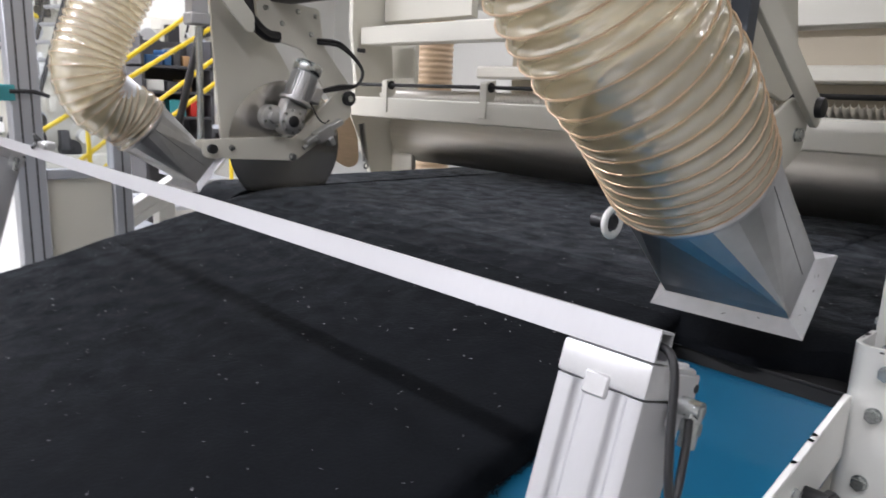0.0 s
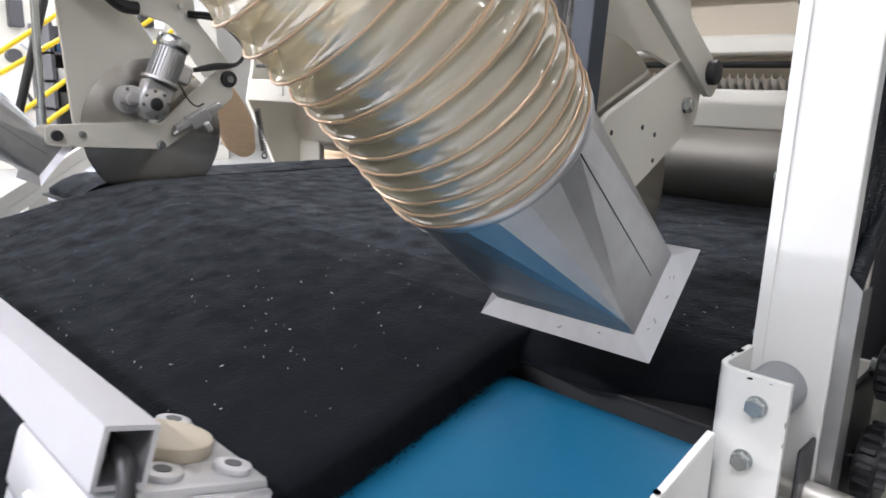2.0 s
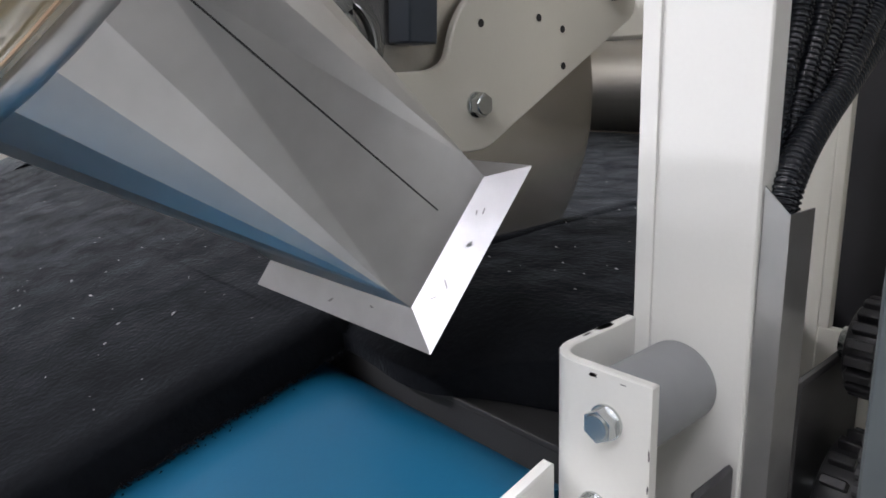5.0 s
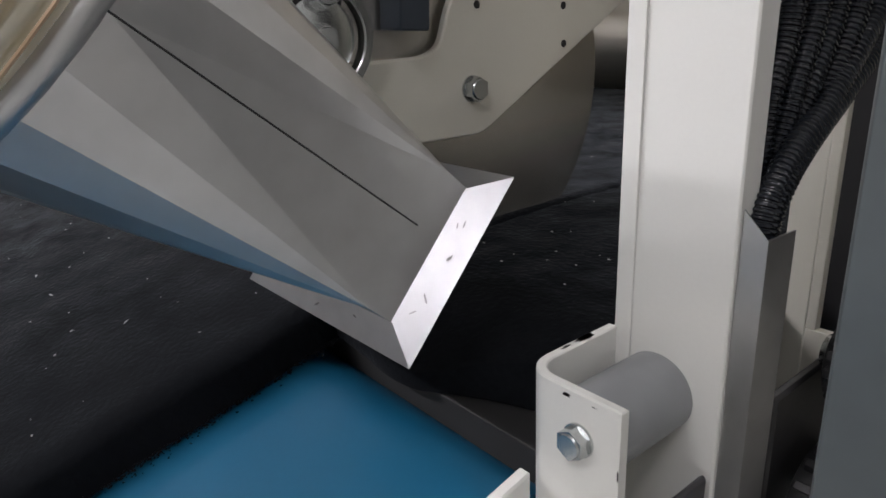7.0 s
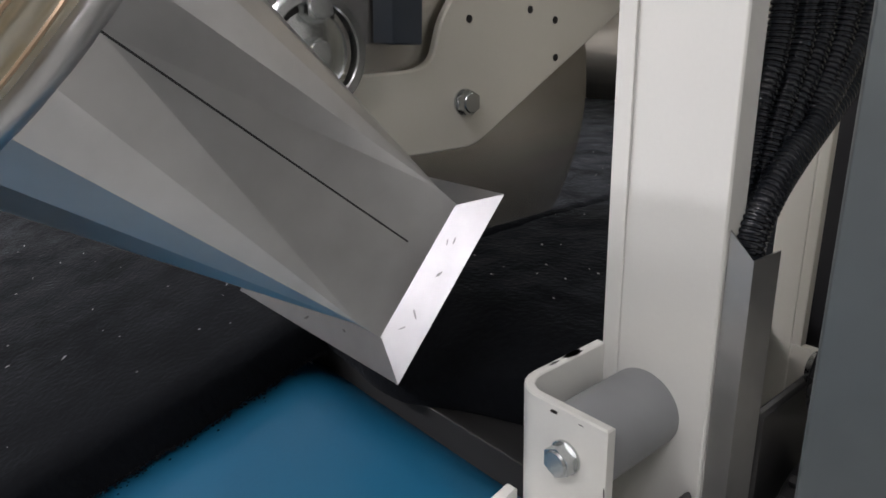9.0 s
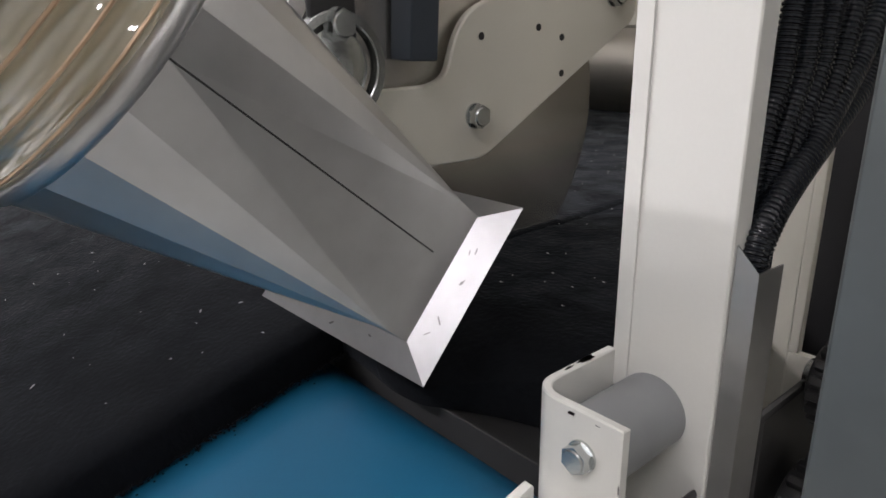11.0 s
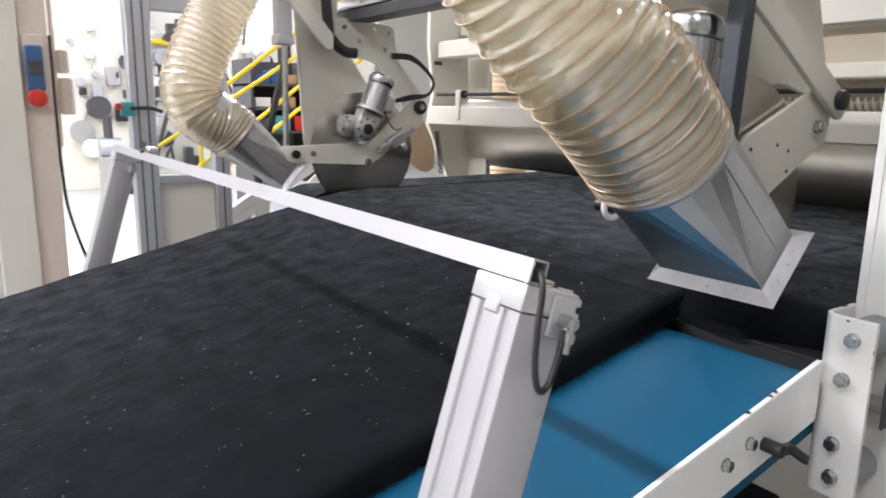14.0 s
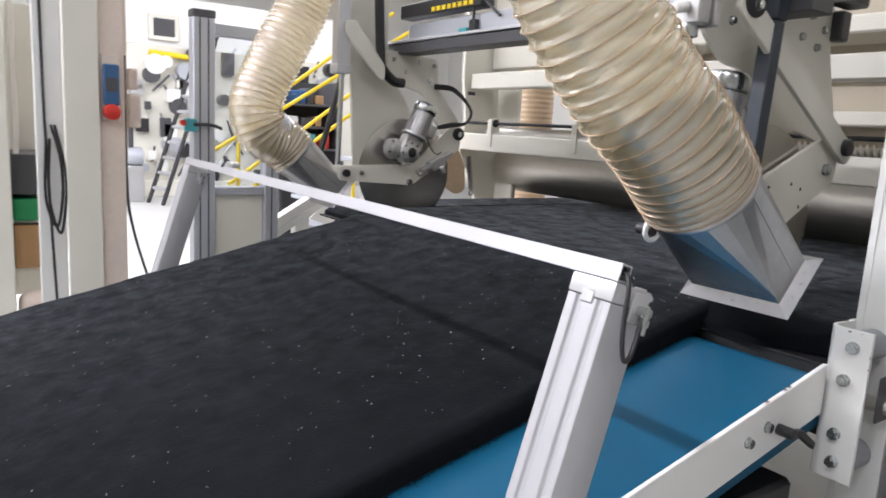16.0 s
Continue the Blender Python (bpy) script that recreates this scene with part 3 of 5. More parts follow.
def nozzle(label, mouth, w, h, axis, length, r, hose_pts, hose_label, pitch, rr, crest, tip=0.0):
    """A sheet duct from a flanged rectangular mouth to a round collar, and its hose. axis: from the mouth into the duct."""
    M, ax = Vector(mouth), Vector(axis).normalized()
    e1 = Vector((1, 0, tip))
    e1 = (e1 - ax * e1.dot(ax)).normalized()
    e2 = e1.cross(ax).normalized()
    if e2.z < 0:
        e2 = -e2
    duct = thing("suction_nozzle", label, "suction nozzle", M)
    n = 48

    def rect(d, a, b):
        out = []
        for k in range(n):
            t = (k + 0.5) / n * 4
            side, f = int(t), (t % 1) * 2 - 1
            u, v = ((f, -1), (1, f), (-f, 1), (-1, -f))[side]
            out.append(M + ax * d + e1 * u * a / 2 + e2 * v * b / 2)
        return out

    def circ(d, q):
        out = []
        for k in range(n):
            t = 2 * math.pi * (k + 0.5) / n - 3 * math.pi / 4
            out.append(M + ax * d + e1 * q * math.cos(t) + e2 * q * math.sin(t))
        return out

    # folded sheet: a flat triangle on each side, and a fan of folds from each corner to its quarter of the collar
    wi, hi, folds = (w - 0.050) / 2, (h - 0.048) / 2, 5
    bm = bmnew()
    corner = [(-wi, -hi), (wi, -hi), (wi, hi), (-wi, hi)]
    low = [bm.verts.new(M + ax * 0.015 + e1 * u + e2 * v) for u, v in corner]
    neck = [bm.verts.new(M + ax * 0.040 + e1 * u + e2 * v) for u, v in corner]
    top = [bm.verts.new(M + ax * length + e1 * r * math.cos(t) + e2 * r * math.sin(t)) for t in (2 * math.pi * k / (4 * folds) - math.pi for k in range(4 * folds))]
    for k in range(4):
        q = (k + 1) % 4
        bm.faces.new((low[k], low[q], neck[q], neck[k]))
        bm.faces.new((neck[k], neck[q], top[(q * folds) % (4 * folds)]))
        for i in range(folds):
            bm.faces.new((neck[k], top[(k * folds + i + 1) % (4 * folds)], top[k * folds + i]))
    body = part("duct_body", bm, GALV, duct, "galvanised sheet transition duct with folded facets", smooth=7)
    sol = body.modifiers.new("sheet", "SOLIDIFY")
    sol.thickness, sol.offset = 0.0015, -1
    bm = bmnew()
    loft(bm, [circ(length - 0.001, r - 0.001)] + [circ(length + 0.0075 - 0.0075 * math.cos(k * math.pi / 8), r + 0.0065 * math.sin(k * math.pi / 8)) for k in range(1, 8)] + [circ(length + 0.016, r), circ(length + 0.16, r - 0.002)])
    col = part("collar", bm, GALV, duct, smooth=60)
    # seam of the folded sheet along the outer cheek
    a, b = M + ax * 0.040 + e1 * (w / 2 - 0.0248) + e2 * 0.012, M + ax * length + e1 * (r + 0.0004)
    bm = bmnew()
    rod(bm, a - e1 * 0.0002, b - e1 * 0.0002, 0.0007, 6)
    part("seam", bm, BLACK, duct)
    # flared lips of the mouth, mitred at the corners
    wi, hi, wo, ho = (w - 0.052) / 2, (h - 0.052) / 2, w / 2, h / 2
    ci = [(-wi, -hi), (wi, -hi), (wi, hi), (-wi, hi)]
    cc = [(-wo, -ho), (wo, -ho), (wo, ho), (-wo, ho)]
    for k in range(4):
        bm = bmnew()
        q = (k + 1) % 4
        pts = [M + ax * 0.017 + e1 * ci[k][0] + e2 * ci[k][1], M + ax * 0.017 + e1 * ci[q][0] + e2 * ci[q][1], M + e1 * cc[q][0] + e2 * cc[q][1], M + e1 * cc[k][0] + e2 * cc[k][1]]
        f = bm.faces.new([bm.verts.new(p) for p in pts])
        bmesh.ops.solidify(bm, geom=[f], thickness=0.002)
        part("lip", bm, LIPS, duct, "bright scuffed sheet metal lip", smooth=0)
    # scuffs round the mouth
    for k in range(7):
        u, v = random.uniform(-0.45, 0.45), random.uniform(0.1, 0.9)
        side = e1 if k < 5 else -e2
        along_lip, half, reach = (e2, hi, wi) if k < 5 else (e1, wi, hi)
        p0 = M + ax * 0.017 * (1 - v) + side * (reach + 0.026 * v) + along_lip * 2 * half * u
        nrm = (side * 0.017 + ax * 0.026).normalized()
        t1 = (along_lip * random.uniform(0.4, 1) + (side * 0.026 - ax * 0.017).normalized() * random.uniform(-0.6, 0.6)).normalized()
        t2 = nrm.cross(t1)
        a, b = random.uniform(0.002, 0.006), random.uniform(0.0004, 0.0012)
        bm = bmnew()
        f = bm.faces.new([bm.verts.new(p0 + nrm * 0.0024 + t1 * a * math.cos(q) * random.uniform(0.5, 1.1) + t2 * b * math.sin(q) * random.uniform(0.5, 1.3)) for q in (0, 0.9, 1.8, 2.7, 3.6, 4.5, 5.4)])
        bmesh.ops.solidify(bm, geom=[f], thickness=0.0002)
        part("scuff", bm, SPACERGREY, duct, smooth=0)
    # the hose
    pts = spline(hose_pts, 60)
    lens = [0.0]
    for p, q in zip(pts, pts[1:]):
        lens.append(lens[-1] + (q - p).length)
    total = lens[-1]
    hose = thing("suction_hose", hose_label, "suction hose", pts[0], "clear suction hoses")
    even, j, d = [], 0, 0.0
    while d < total:
        while j < len(lens) - 2 and lens[j + 1] < d:
            j += 1
        even.append(pts[j].lerp(pts[j + 1], (d - lens[j]) / max(1e-9, lens[j + 1] - lens[j])))
        d += pitch * (0.66 + 0.34 * min(1.0, d / 0.22)) / 10
    m = len(even) - 1
    seg = 72
    fr = frames_along(even)
    bm = bmnew()
    rows = []
    for i, (p, u, v) in enumerate(fr):
        row = []
        for k in range(seg):
            a = 2 * math.pi * k / seg
            turn = i / 10 - k / seg
            q = rr + crest - 0.80 * crest * abs(math.sin(math.pi * turn)) ** 0.75 + 0.0010 * noise.noise(Vector((i * 0.09, 4 * math.cos(a), 4 * math.sin(a))))
            row.append(bm.verts.new(p + q * (math.cos(a) * u + math.sin(a) * v)))
        rows.append(row)
    for a, b in zip(rows, rows[1:]):
        for k in range(seg):
            bm.faces.new((a[k], a[(k + 1) % seg], b[(k + 1) % seg], b[k]))
    part("hose_wall", bm, HOSE, hose, smooth=180)
    wire = []
    for i in range(m * 3):
        x = i / 3
        j = min(int(x), m - 1)
        p = fr[j][0].lerp(fr[j + 1][0], x - j)
        u, v = fr[j][1].lerp(fr[j + 1][1], x - j), fr[j][2].lerp(fr[j + 1][2], x - j)
        a = 2 * math.pi * x / 10
        wire.append(p + (rr + crest + 0.0002) * (math.cos(a) * u + math.sin(a) * v))
    bm = bmnew()
    sweep(bm, wire, 0.0013, 6)
    part("wire_spiral", bm, COPPER, hose, "thin pale copper wire spiral")
    return duct, hose


SPACERGREY = mat("worn_grey_metal", (0.30, 0.30, 0.31), 0.55, 0.6)
LIPS = mat("bright_sheet_lip", (0.66, 0.66, 0.68), 0.34, 0.9, grain=0.08, scale=60, wear=0.12, wear_scale=25, bump=0.05)
n0 = Vector((0, -0.739, 0.674)).normalized()
M0 = Vector((-0.4905, 1.1865, 1.2095))
c0 = M0 + n0 * 0.303
near_nozzle, near_hose = nozzle("galvanised suction nozzle with a flared mouth over the felt edge", M0, 0.265, 0.167, n0, 0.288, 0.1155,
    [c0, c0 + n0 * 0.15, c0 + n0 * 0.3 + Vector((-0.022, 0, 0.0)), c0 + n0 * 0.52 + Vector((-0.045, 0.02, 0.03)), c0 + n0 * 0.85 + Vector((-0.08, 0.10, 0.14)), c0 + n0 * 1.15 + Vector((-0.12, 0.26, 0.45))],
    "wide clear corrugated hose clamped on the sheet nozzle", 0.0285, 0.1150, 0.0082, 0.015)
M1 = Vector((-2.53, 1.125, 1.19))
n1 = Vector((0, -0.76, 0.65)).normalized()
c1 = M1 + n1 * 0.26
far_nozzle, far_hose = nozzle("galvanised suction nozzle at the far edge of the felt", M1, 0.264, 0.163, n1, 0.25, 0.105,
    [c1, c1 + n1 * 0.06, (-2.53, 0.80, 1.44), (-2.53, 0.762, 1.54), (-2.53, 0.80, 1.66), (-2.53, 0.87, 1.80), (-2.53, 0.97, 2.0), (-2.53, 1.1, 2.4)],
    "wide clear corrugated hose bent upward from the far nozzle", 0.024, 0.107, 0.0055)

# ---- edge saws ----
DISCS = []


def gear_motor(parent, x, y, z, lean, s=1.0):
    """A ribbed motor on a worm gear; the gear's middle at (x, y, z), the motor leaning by lean from the vertical towards +y."""
    d = Vector((0, math.sin(lean), math.cos(lean)))
    c = Vector((x, y, z))
    bm = bmnew()
    rod(bm, c - Vector((0.035, 0, 0)) * s, c + Vector((0.035, 0, 0)) * s, 0.052 * s, 28, bevel=0.006)
    box(bm, -0.03 * s, 0.03 * s, -0.05 * s, 0.05 * s, -0.03 * s, 0.075 * s, 0.008, Matrix.Translation(c) @ Matrix.Rotation(-lean, 4, "X"))
    gear = part("gearbox", bm, CAST, parent)
    bm = bmnew()
    for k in range(8):
        a = k * math.pi / 4
        q = c + Vector((0.035 * s, 0.042 * s * math.cos(a), 0.042 * s * math.sin(a)))
        rod(bm, q, q + Vector((0.006, 0, 0)), 0.006 * s, 6)
    part("gear_screws", bm, ZINC, gear)
    bm = bmnew()
    rod(bm, c + Vector((0.034, 0, 0)) * s, c + Vector((0.044, 0, 0)) * s, 0.036 * s, 28, bevel=0.003)
    part("cover_ring", bm, CAST, gear)
    f1 = c + Vector((-0.005, -0.066, 0.014)) * s
    part("side_flange", rodded(f1 - Vector((0.028, 0, 0)) * s, f1 + Vector((0.012, 0, 0)) * s, 0.046 * s, 28, bevel=0.003), CAST, gear)
    part("flange_boss", rodded(f1 + Vector((0.012, 0, 0)) * s, f1 + Vector((0.03, 0, 0)) * s, 0.022 * s, 24, bevel=0.003), CAST, gear)
    for k in range(4):
        a = 0.4 + k * math.pi / 2
        q = f1 + Vector((0.012 * s, 0.036 * s * math.cos(a), 0.036 * s * math.sin(a)))
        part("flange_screw", rodded(q, q + Vector((0.006, 0, 0)), 0.006 * s, 8), ZINC, gear)
    part("hub_cap", rodded(c + Vector((0.03, 0, 0)), c + Vector((0.05 * s, 0, 0)), 0.022 * s, 20, bevel=0.004), BLACK, gear)
    f0 = c + d * 0.075 * s
    motor = part("motor", rodded(f0, f0 + d * 0.012, 0.062 * s, 32, bevel=0.002), CAST, parent)
    bm = bmnew()
    rod(bm, f0 + d * 0.012, f0 + d * 0.12 * s, 0.044 * s, 32)
    u = d.orthogonal().normalized()
    for k in range(26):
        a = 2 * math.pi * k / 26
        e = math.cos(a) * u + math.sin(a) * d.cross(u)
        m = Matrix((e, d.cross(e), d)).transposed().to_4x4()
        box(bm, 0.04 * s, 0.052 * s, -0.0013, 0.0013, 0.014, 0.118 * s, 0, Matrix.Translation(f0) @ m)
    part("ribbed_body", bm, CAST, motor)
    part("fan_cover", rodded(f0 + d * 0.12 * s, f0 + d * 0.165 * s, 0.055 * s, 32, bevel=0.012), ZINC, motor, "bright rounded fan cover")
    m = Matrix.Translation(f0 + d * 0.06 * s) @ Matrix.Rotation(-lean, 4, "X")
    part("terminal_box", boxed(-0.03 * s, 0.03 * s, 0.04 * s, 0.085 * s, -0.03 * s, 0.035 * s, 0.006, m), CAST, motor)
    return motor


def disc_blade(parent, x, y, z, r):
    bm = bmnew()
    profile = [(0.0025, 0.0), (0.0025, r - 0.018), (0.0004, r), (-0.0004, r), (-0.0025, r - 0.018), (-0.0025, 0.0)]
    n = 96
    rings = []
    for dx, q in profile[:]:
        rings.append([bm.verts.new((x + dx, y + max(q, 0.012) * math.cos(2 * math.pi * k / n), z + max(q, 0.012) * math.sin(2 * math.pi * k / n))) for k in range(n)])
    for a, b in zip(rings, rings[1:] + rings[:1]):
        for k in range(n):
            bm.faces.new((a[k], a[(k + 1) % n], b[(k + 1) % n], b[k]))
    d = part("disc_blade", bm, DISC, parent, "large ground steel disc blade", at=(x, y, z), smooth=25)
    DISCS.append(d)
    part("clamp_hub", rodded((x - 0.02, y, z), (x + 0.02, y, z), 0.05, 32, bevel=0.003), ZINC, d)
    return d


far_saw = thing("edge_saw", "cream carriage with steel disc blade and gear motor", "edge saw", (-2.45, 1.4, 1.3), "edge saws")
disc_blade(far_saw, -2.462, 1.470, 1.290, 0.248)
bm = bmnew()
plate(bm, rounded([(1.10, 1.316), (1.40, 1.325), (1.47, 1.315), (1.66, 1.49), (1.70, 1.52), (1.745, 1.50), (1.75, 1.41), (1.66, 1.34), (1.475, 1.228), (1.42, 1.232), (1.10, 1.25)], 0.022), -2.426, -2.412)
arm = part("blade_arm", bm, CREAM, far_saw, "cream cranked blade arm plate")
part("pin", rodded((-2.43, 1.132, 1.283), (-2.395, 1.132, 1.283), 0.017, 18), BLACK, arm)
part("pin", rodded((-2.43, 1.73, 1.478), (-2.395, 1.73, 1.478), 0.030, 24, bevel=0.004), BLACK, arm)
part("pin_end", rodded((-2.395, 1.73, 1.478), (-2.391, 1.73, 1.478), 0.013, 20), ZINC, arm)
hex_bolt(arm, (-2.412, 1.21, 1.285), (1, 0, 0), 0.018)
hex_bolt(arm, (-2.412, 1.465, 1.245), (1, 0, 0), 0.024)
part("clevis", rodded((-2.445, 1.105, 1.283), (-2.428, 1.105, 1.283), 0.035, 24), CREAM, arm)
gear_motor(far_saw, -2.37, 1.421, 1.386, 0.42, 1.0)
# sharpener slide beside the motor
bm = bmnew()
ms = Matrix.Translation((-2.39, 1.60, 1.345)) @ Matrix.Rotation(radians(28), 4, "X")
box(bm, -0.015, 0.02, -0.10, 0.09, -0.012, 0.012, 0.003, ms)
box(bm, -0.02, 0.025, -0.05, 0.03, -0.03, 0.02, 0.004, ms)
box(bm, -0.01, 0.035, -0.012, 0.012, -0.06, -0.025, 0.004, ms)
rod(bm, (-2.385, 1.50, 1.28), (-2.385, 1.62, 1.35), 0.008, 10)
part("sharpener_slide", bm, CAST, far_saw, "small cast sharpening slide with clamp lever")
bm = bmnew()
plate(bm, rounded([(1.18, 1.95), (1.22, 1.30), (1.30, 1.20), (1.50, 1.30), (1.56, 1.52), (1.52, 1.57), (1.49, 1.62), (1.44, 1.69), (1.40, 1.72), (1.38, 1.80), (1.38, 2.3), (1.165, 2.3)], 0.03), -2.53, -2.515)
part("carriage_plate", bm, CREAM, far_saw, "large cream carriage side plate")
bm = bmnew()
plate(bm, rounded([(1.34, 1.84), (1.62, 1.82), (1.64, 1.68), (1.78, 1.52), (1.76, 1.46), (1.68, 1.46), (1.54, 1.66), (1.35, 1.70)], 0.02), -2.47, -2.455)
hang = part("hanger_plate", bm, CREAM, far_saw, "cream hanger plate with bolt heads")
for y, z in ((1.38, 1.80), (1.45, 1.75), (1.52, 1.80), (1.58, 1.72), (1.60, 1.79)):
    hex_bolt(hang, (-2.455, y, z), (1, 0, 0), 0.016)
bm = bmnew()
box(bm, -2.47, -2.41, 1.075, 1.135, 1.73, 2.3, 0.004)
box(bm, -2.475, -2.405, 1.07, 1.14, 1.71, 1.75, 0.004)
act = part("lift_cylinder", bm, ALU, far_saw, "aluminium pneumatic lift cylinder")
part("piston_rod", rodded((-2.44, 1.105, 1.29), (-2.44, 1.112, 1.73), 0.012, 16), ZINC, act)
part("rod_eye", rodded((-2.455, 1.105, 1.285), (-2.425, 1.105, 1.285), 0.028, 20), CREAM, act)
bm = bmnew()
plate(bm, rounded([(1.10, 1.93), (1.145, 1.935), (1.30, 1.76), (1.30, 1.70), (1.27, 1.70), (1.10, 1.88)], 0.012), -2.40, -2.39)
part("link_plate", bm, CREAM, far_saw)
bm = bmnew()
sweep(bm, spline([(-2.43, 1.265, 2.25), (-2.43, 1.295, 1.80), (-2.43, 1.318, 1.74), (-2.43, 1.37, 1.70), (-2.43, 1.42, 1.695)], 8), 0.022, 8)
part("cable_chain", bm, BLACK, far_saw, "black cable chain")
part("gas_strut", rodded((-2.60, 1.20, 1.75), (-2.56, 1.06, 1.30), 0.014, 12), BLACK, far_saw, "black gas strut")
for dz in (0, 0.012):
    part("motor_cable", swept([(-2.44, 1.60, 1.69 + dz), (-2.42, 1.70, 1.68 + dz), (-2.40, 1.79, 1.60), (-2.39, 1.76, 1.535), (-2.38, 1.66, 1.525 - dz), (-2.37, 1.56, 1.50)], 0.007, 8), BLACK, far_saw)
part("thin_cable", swept([(-2.37, 1.52, 1.46), (-2.36, 1.55, 1.40), (-2.36, 1.58, 1.38), (-2.37, 1.61, 1.39)], 0.003, 6), BLACK, far_saw)

near_saw = thing("edge_saw", "cream arm plate and large steel disc blade beside the suction nozzle", "edge saw", (-0.64, 1.45, 1.3), "edge saws")
disc_blade(near_saw, -0.648, 1.445, 1.303, 0.258)
bm = bmnew()
plate(bm, rounded([(1.20, 1.27), (1.30, 1.25), (1.457, 1.246), (1.747, 1.40), (1.772, 1.412), (1.785, 1.49), (1.70, 1.535), (1.665, 1.525), (1.432, 1.428), (1.41, 1.40), (1.395, 1.355), (1.37, 1.346), (1.20, 1.345)], 0.018), -0.638, -0.626)
arm2 = part("blade_arm", bm, CREAM, near_saw, "cream cranked blade arm plate with drilled holes")
hex_bolt(arm2, (-0.626, 1.442, 1.303), (1, 0, 0), 0.026)
hex_bolt(arm2, (-0.626, 1.718, 1.448), (1, 0, 0), 0.026)
for y, z in ((1.606, 1.393), (1.453, 1.399), (1.558, 1.407), (1.608, 1.345)):
    part("hole", rodded((-0.627, y, z), (-0.6254, y, z), 0.0048, 14), BLACK, arm2, "dark drilled hole")
bm = bmnew()
a, b = Vector((0, 1.775, 1.505)), Vector((0, 1.215, 1.835))
d = (b - a).normalized()
nn = Vector((0, -d.z, d.y)) * 0.032
plate(bm, rounded([((p + q).y, (p + q).z) for p, q in ((a - d * 0.04, nn), (b, nn), (b, -nn), (a - d * 0.04, -nn))], 0.025), -0.622, -0.606)
link = part("link_bar", bm, CREAM, near_saw, "cream flat link bar")
part("pivot_knob", rodded((-0.62, 1.772, 1.512), (-0.590, 1.772, 1.512), 0.024, 28, bevel=0.005), BLACK, link)
bm = bmnew()
plate(bm, rounded([(1.19, 2.3), (1.19, 1.77), (1.285, 1.70), (1.37, 1.69), (1.405, 1.655), (1.41, 1.60), (1.52, 1.52), (1.66, 1.55), (1.80, 1.52), (1.87, 1.56), (1.78, 1.78), (1.75, 2.3)], 0.03), -0.705, -0.69)
car2 = part("carriage_plate", bm, CREAM, near_saw, "large cream carriage side plate")
for y, z in ((1.30, 1.80), (1.66, 1.86), (1.70, 1.78), (1.62, 1.80), (1.73, 1.83)):
    hex_bolt(car2, (-0.69, y, z), (1, 0, 0), 0.018)
bm = bmnew()
lean = Matrix.Translation((-0.6225, 1.353, 1.535)) @ Matrix.Rotation(-0.06, 4, "X")
box(bm, -0.0195, 0.0195, -0.020, 0.020, -0.16, 0.265, 0.002, lean)
box(bm, -0.022, 0.022, -0.023, 0.022, 0.268, 0.75, 0.002, lean)
part("cable_cover", bm, DARKBAR, near_saw, "dark anthracite upright cable cover")
gear_motor(near_saw, -0.73, 1.33, 1.42, 0.15, 1.1)
bm = bmnew()
rings = [[bm.verts.new((x, 1.232 + q * math.cos(2 * math.pi * k / 40), 1.374 + q * math.sin(2 * math.pi * k / 40))) for k in range(40)] for x, q in ((-0.616, 0.0465), (-0.6045, 0.0465), (-0.603, 0.048), (-0.603, 0.056), (-0.6045, 0.0575), (-0.616, 0.0575))]
for p, q in zip(rings, rings[1:] + rings[:1]):
    for k in range(40):
        bm.faces.new((p[k], p[(k + 1) % 40], q[(k + 1) % 40], q[k]))
part("clamp_ring", bm, ZINC, near_saw, "flat bright steel clamp ring")
part("clamp_rod", rodded((-0.70, 1.232, 1.374), (-0.617, 1.232, 1.374), 0.022, 20), BLACK, near_saw)
disc = part("clamp_disc", rodded((-0.622, 1.232, 1.374), (-0.612, 1.232, 1.374), 0.040, 32, bevel=0.002), ZINC, near_saw)
hex_bolt(disc, (-0.612, 1.232, 1.374), (1, 0, 0), 0.024)
part("clamp_arm", boxed(-0.622, -0.6135, 1.205, 1.262, 1.402, 1.47, 0.003), BLACK, near_saw)
hex_bolt(near_saw, (-0.6135, 1.236, 1.417), (1, 0, 0), 0.028)
bm = bmnew()
box(bm, -0.70, -0.625, 1.085, 1.125, 1.762, 2.3, 0.004)
box(bm, -0.70, -0.635, 1.125, 1.140, 1.775, 2.3, 0.002)
box(bm, -0.70, -0.625, 1.140, 1.165, 1.762, 2.3, 0.004)
lift = part("lift_cylinder", bm, CAST, near_saw, "cast aluminium lift cylinder block")
part("rod_gland", rodded((-0.662, 1.105, 1.735), (-0.662, 1.105, 1.765), 0.020, 24, bevel=0.002), ZINC, lift)
part("piston_rod", rodded((-0.662, 1.105, 1.60), (-0.662, 1.105, 1.74), 0.009, 16), ZINC, lift)
part("air_fitting", rodded((-0.662, 1.085, 1.80), (-0.662, 1.045, 1.79), 0.012, 16, bevel=0.002), WHITE, lift)
part("upper_pivot", rodded((-0.622, 1.262, 1.835), (-0.600, 1.262, 1.835), 0.042, 32, bevel=0.004), BLACK, near_saw)
hex_bolt(near_saw, (-0.600, 1.262, 1.822), (1, 0, 0), 0.020)
part("guide_block", boxed(-0.70, -0.66, 1.765, 1.815, 1.805, 1.888, 0.006), DKGREY, near_saw)
part("cable_chain", boxed(-0.66, -0.60, 1.415, 1.78, 1.885, 1.94, 0.006), BLACK, near_saw, "black cable chain")

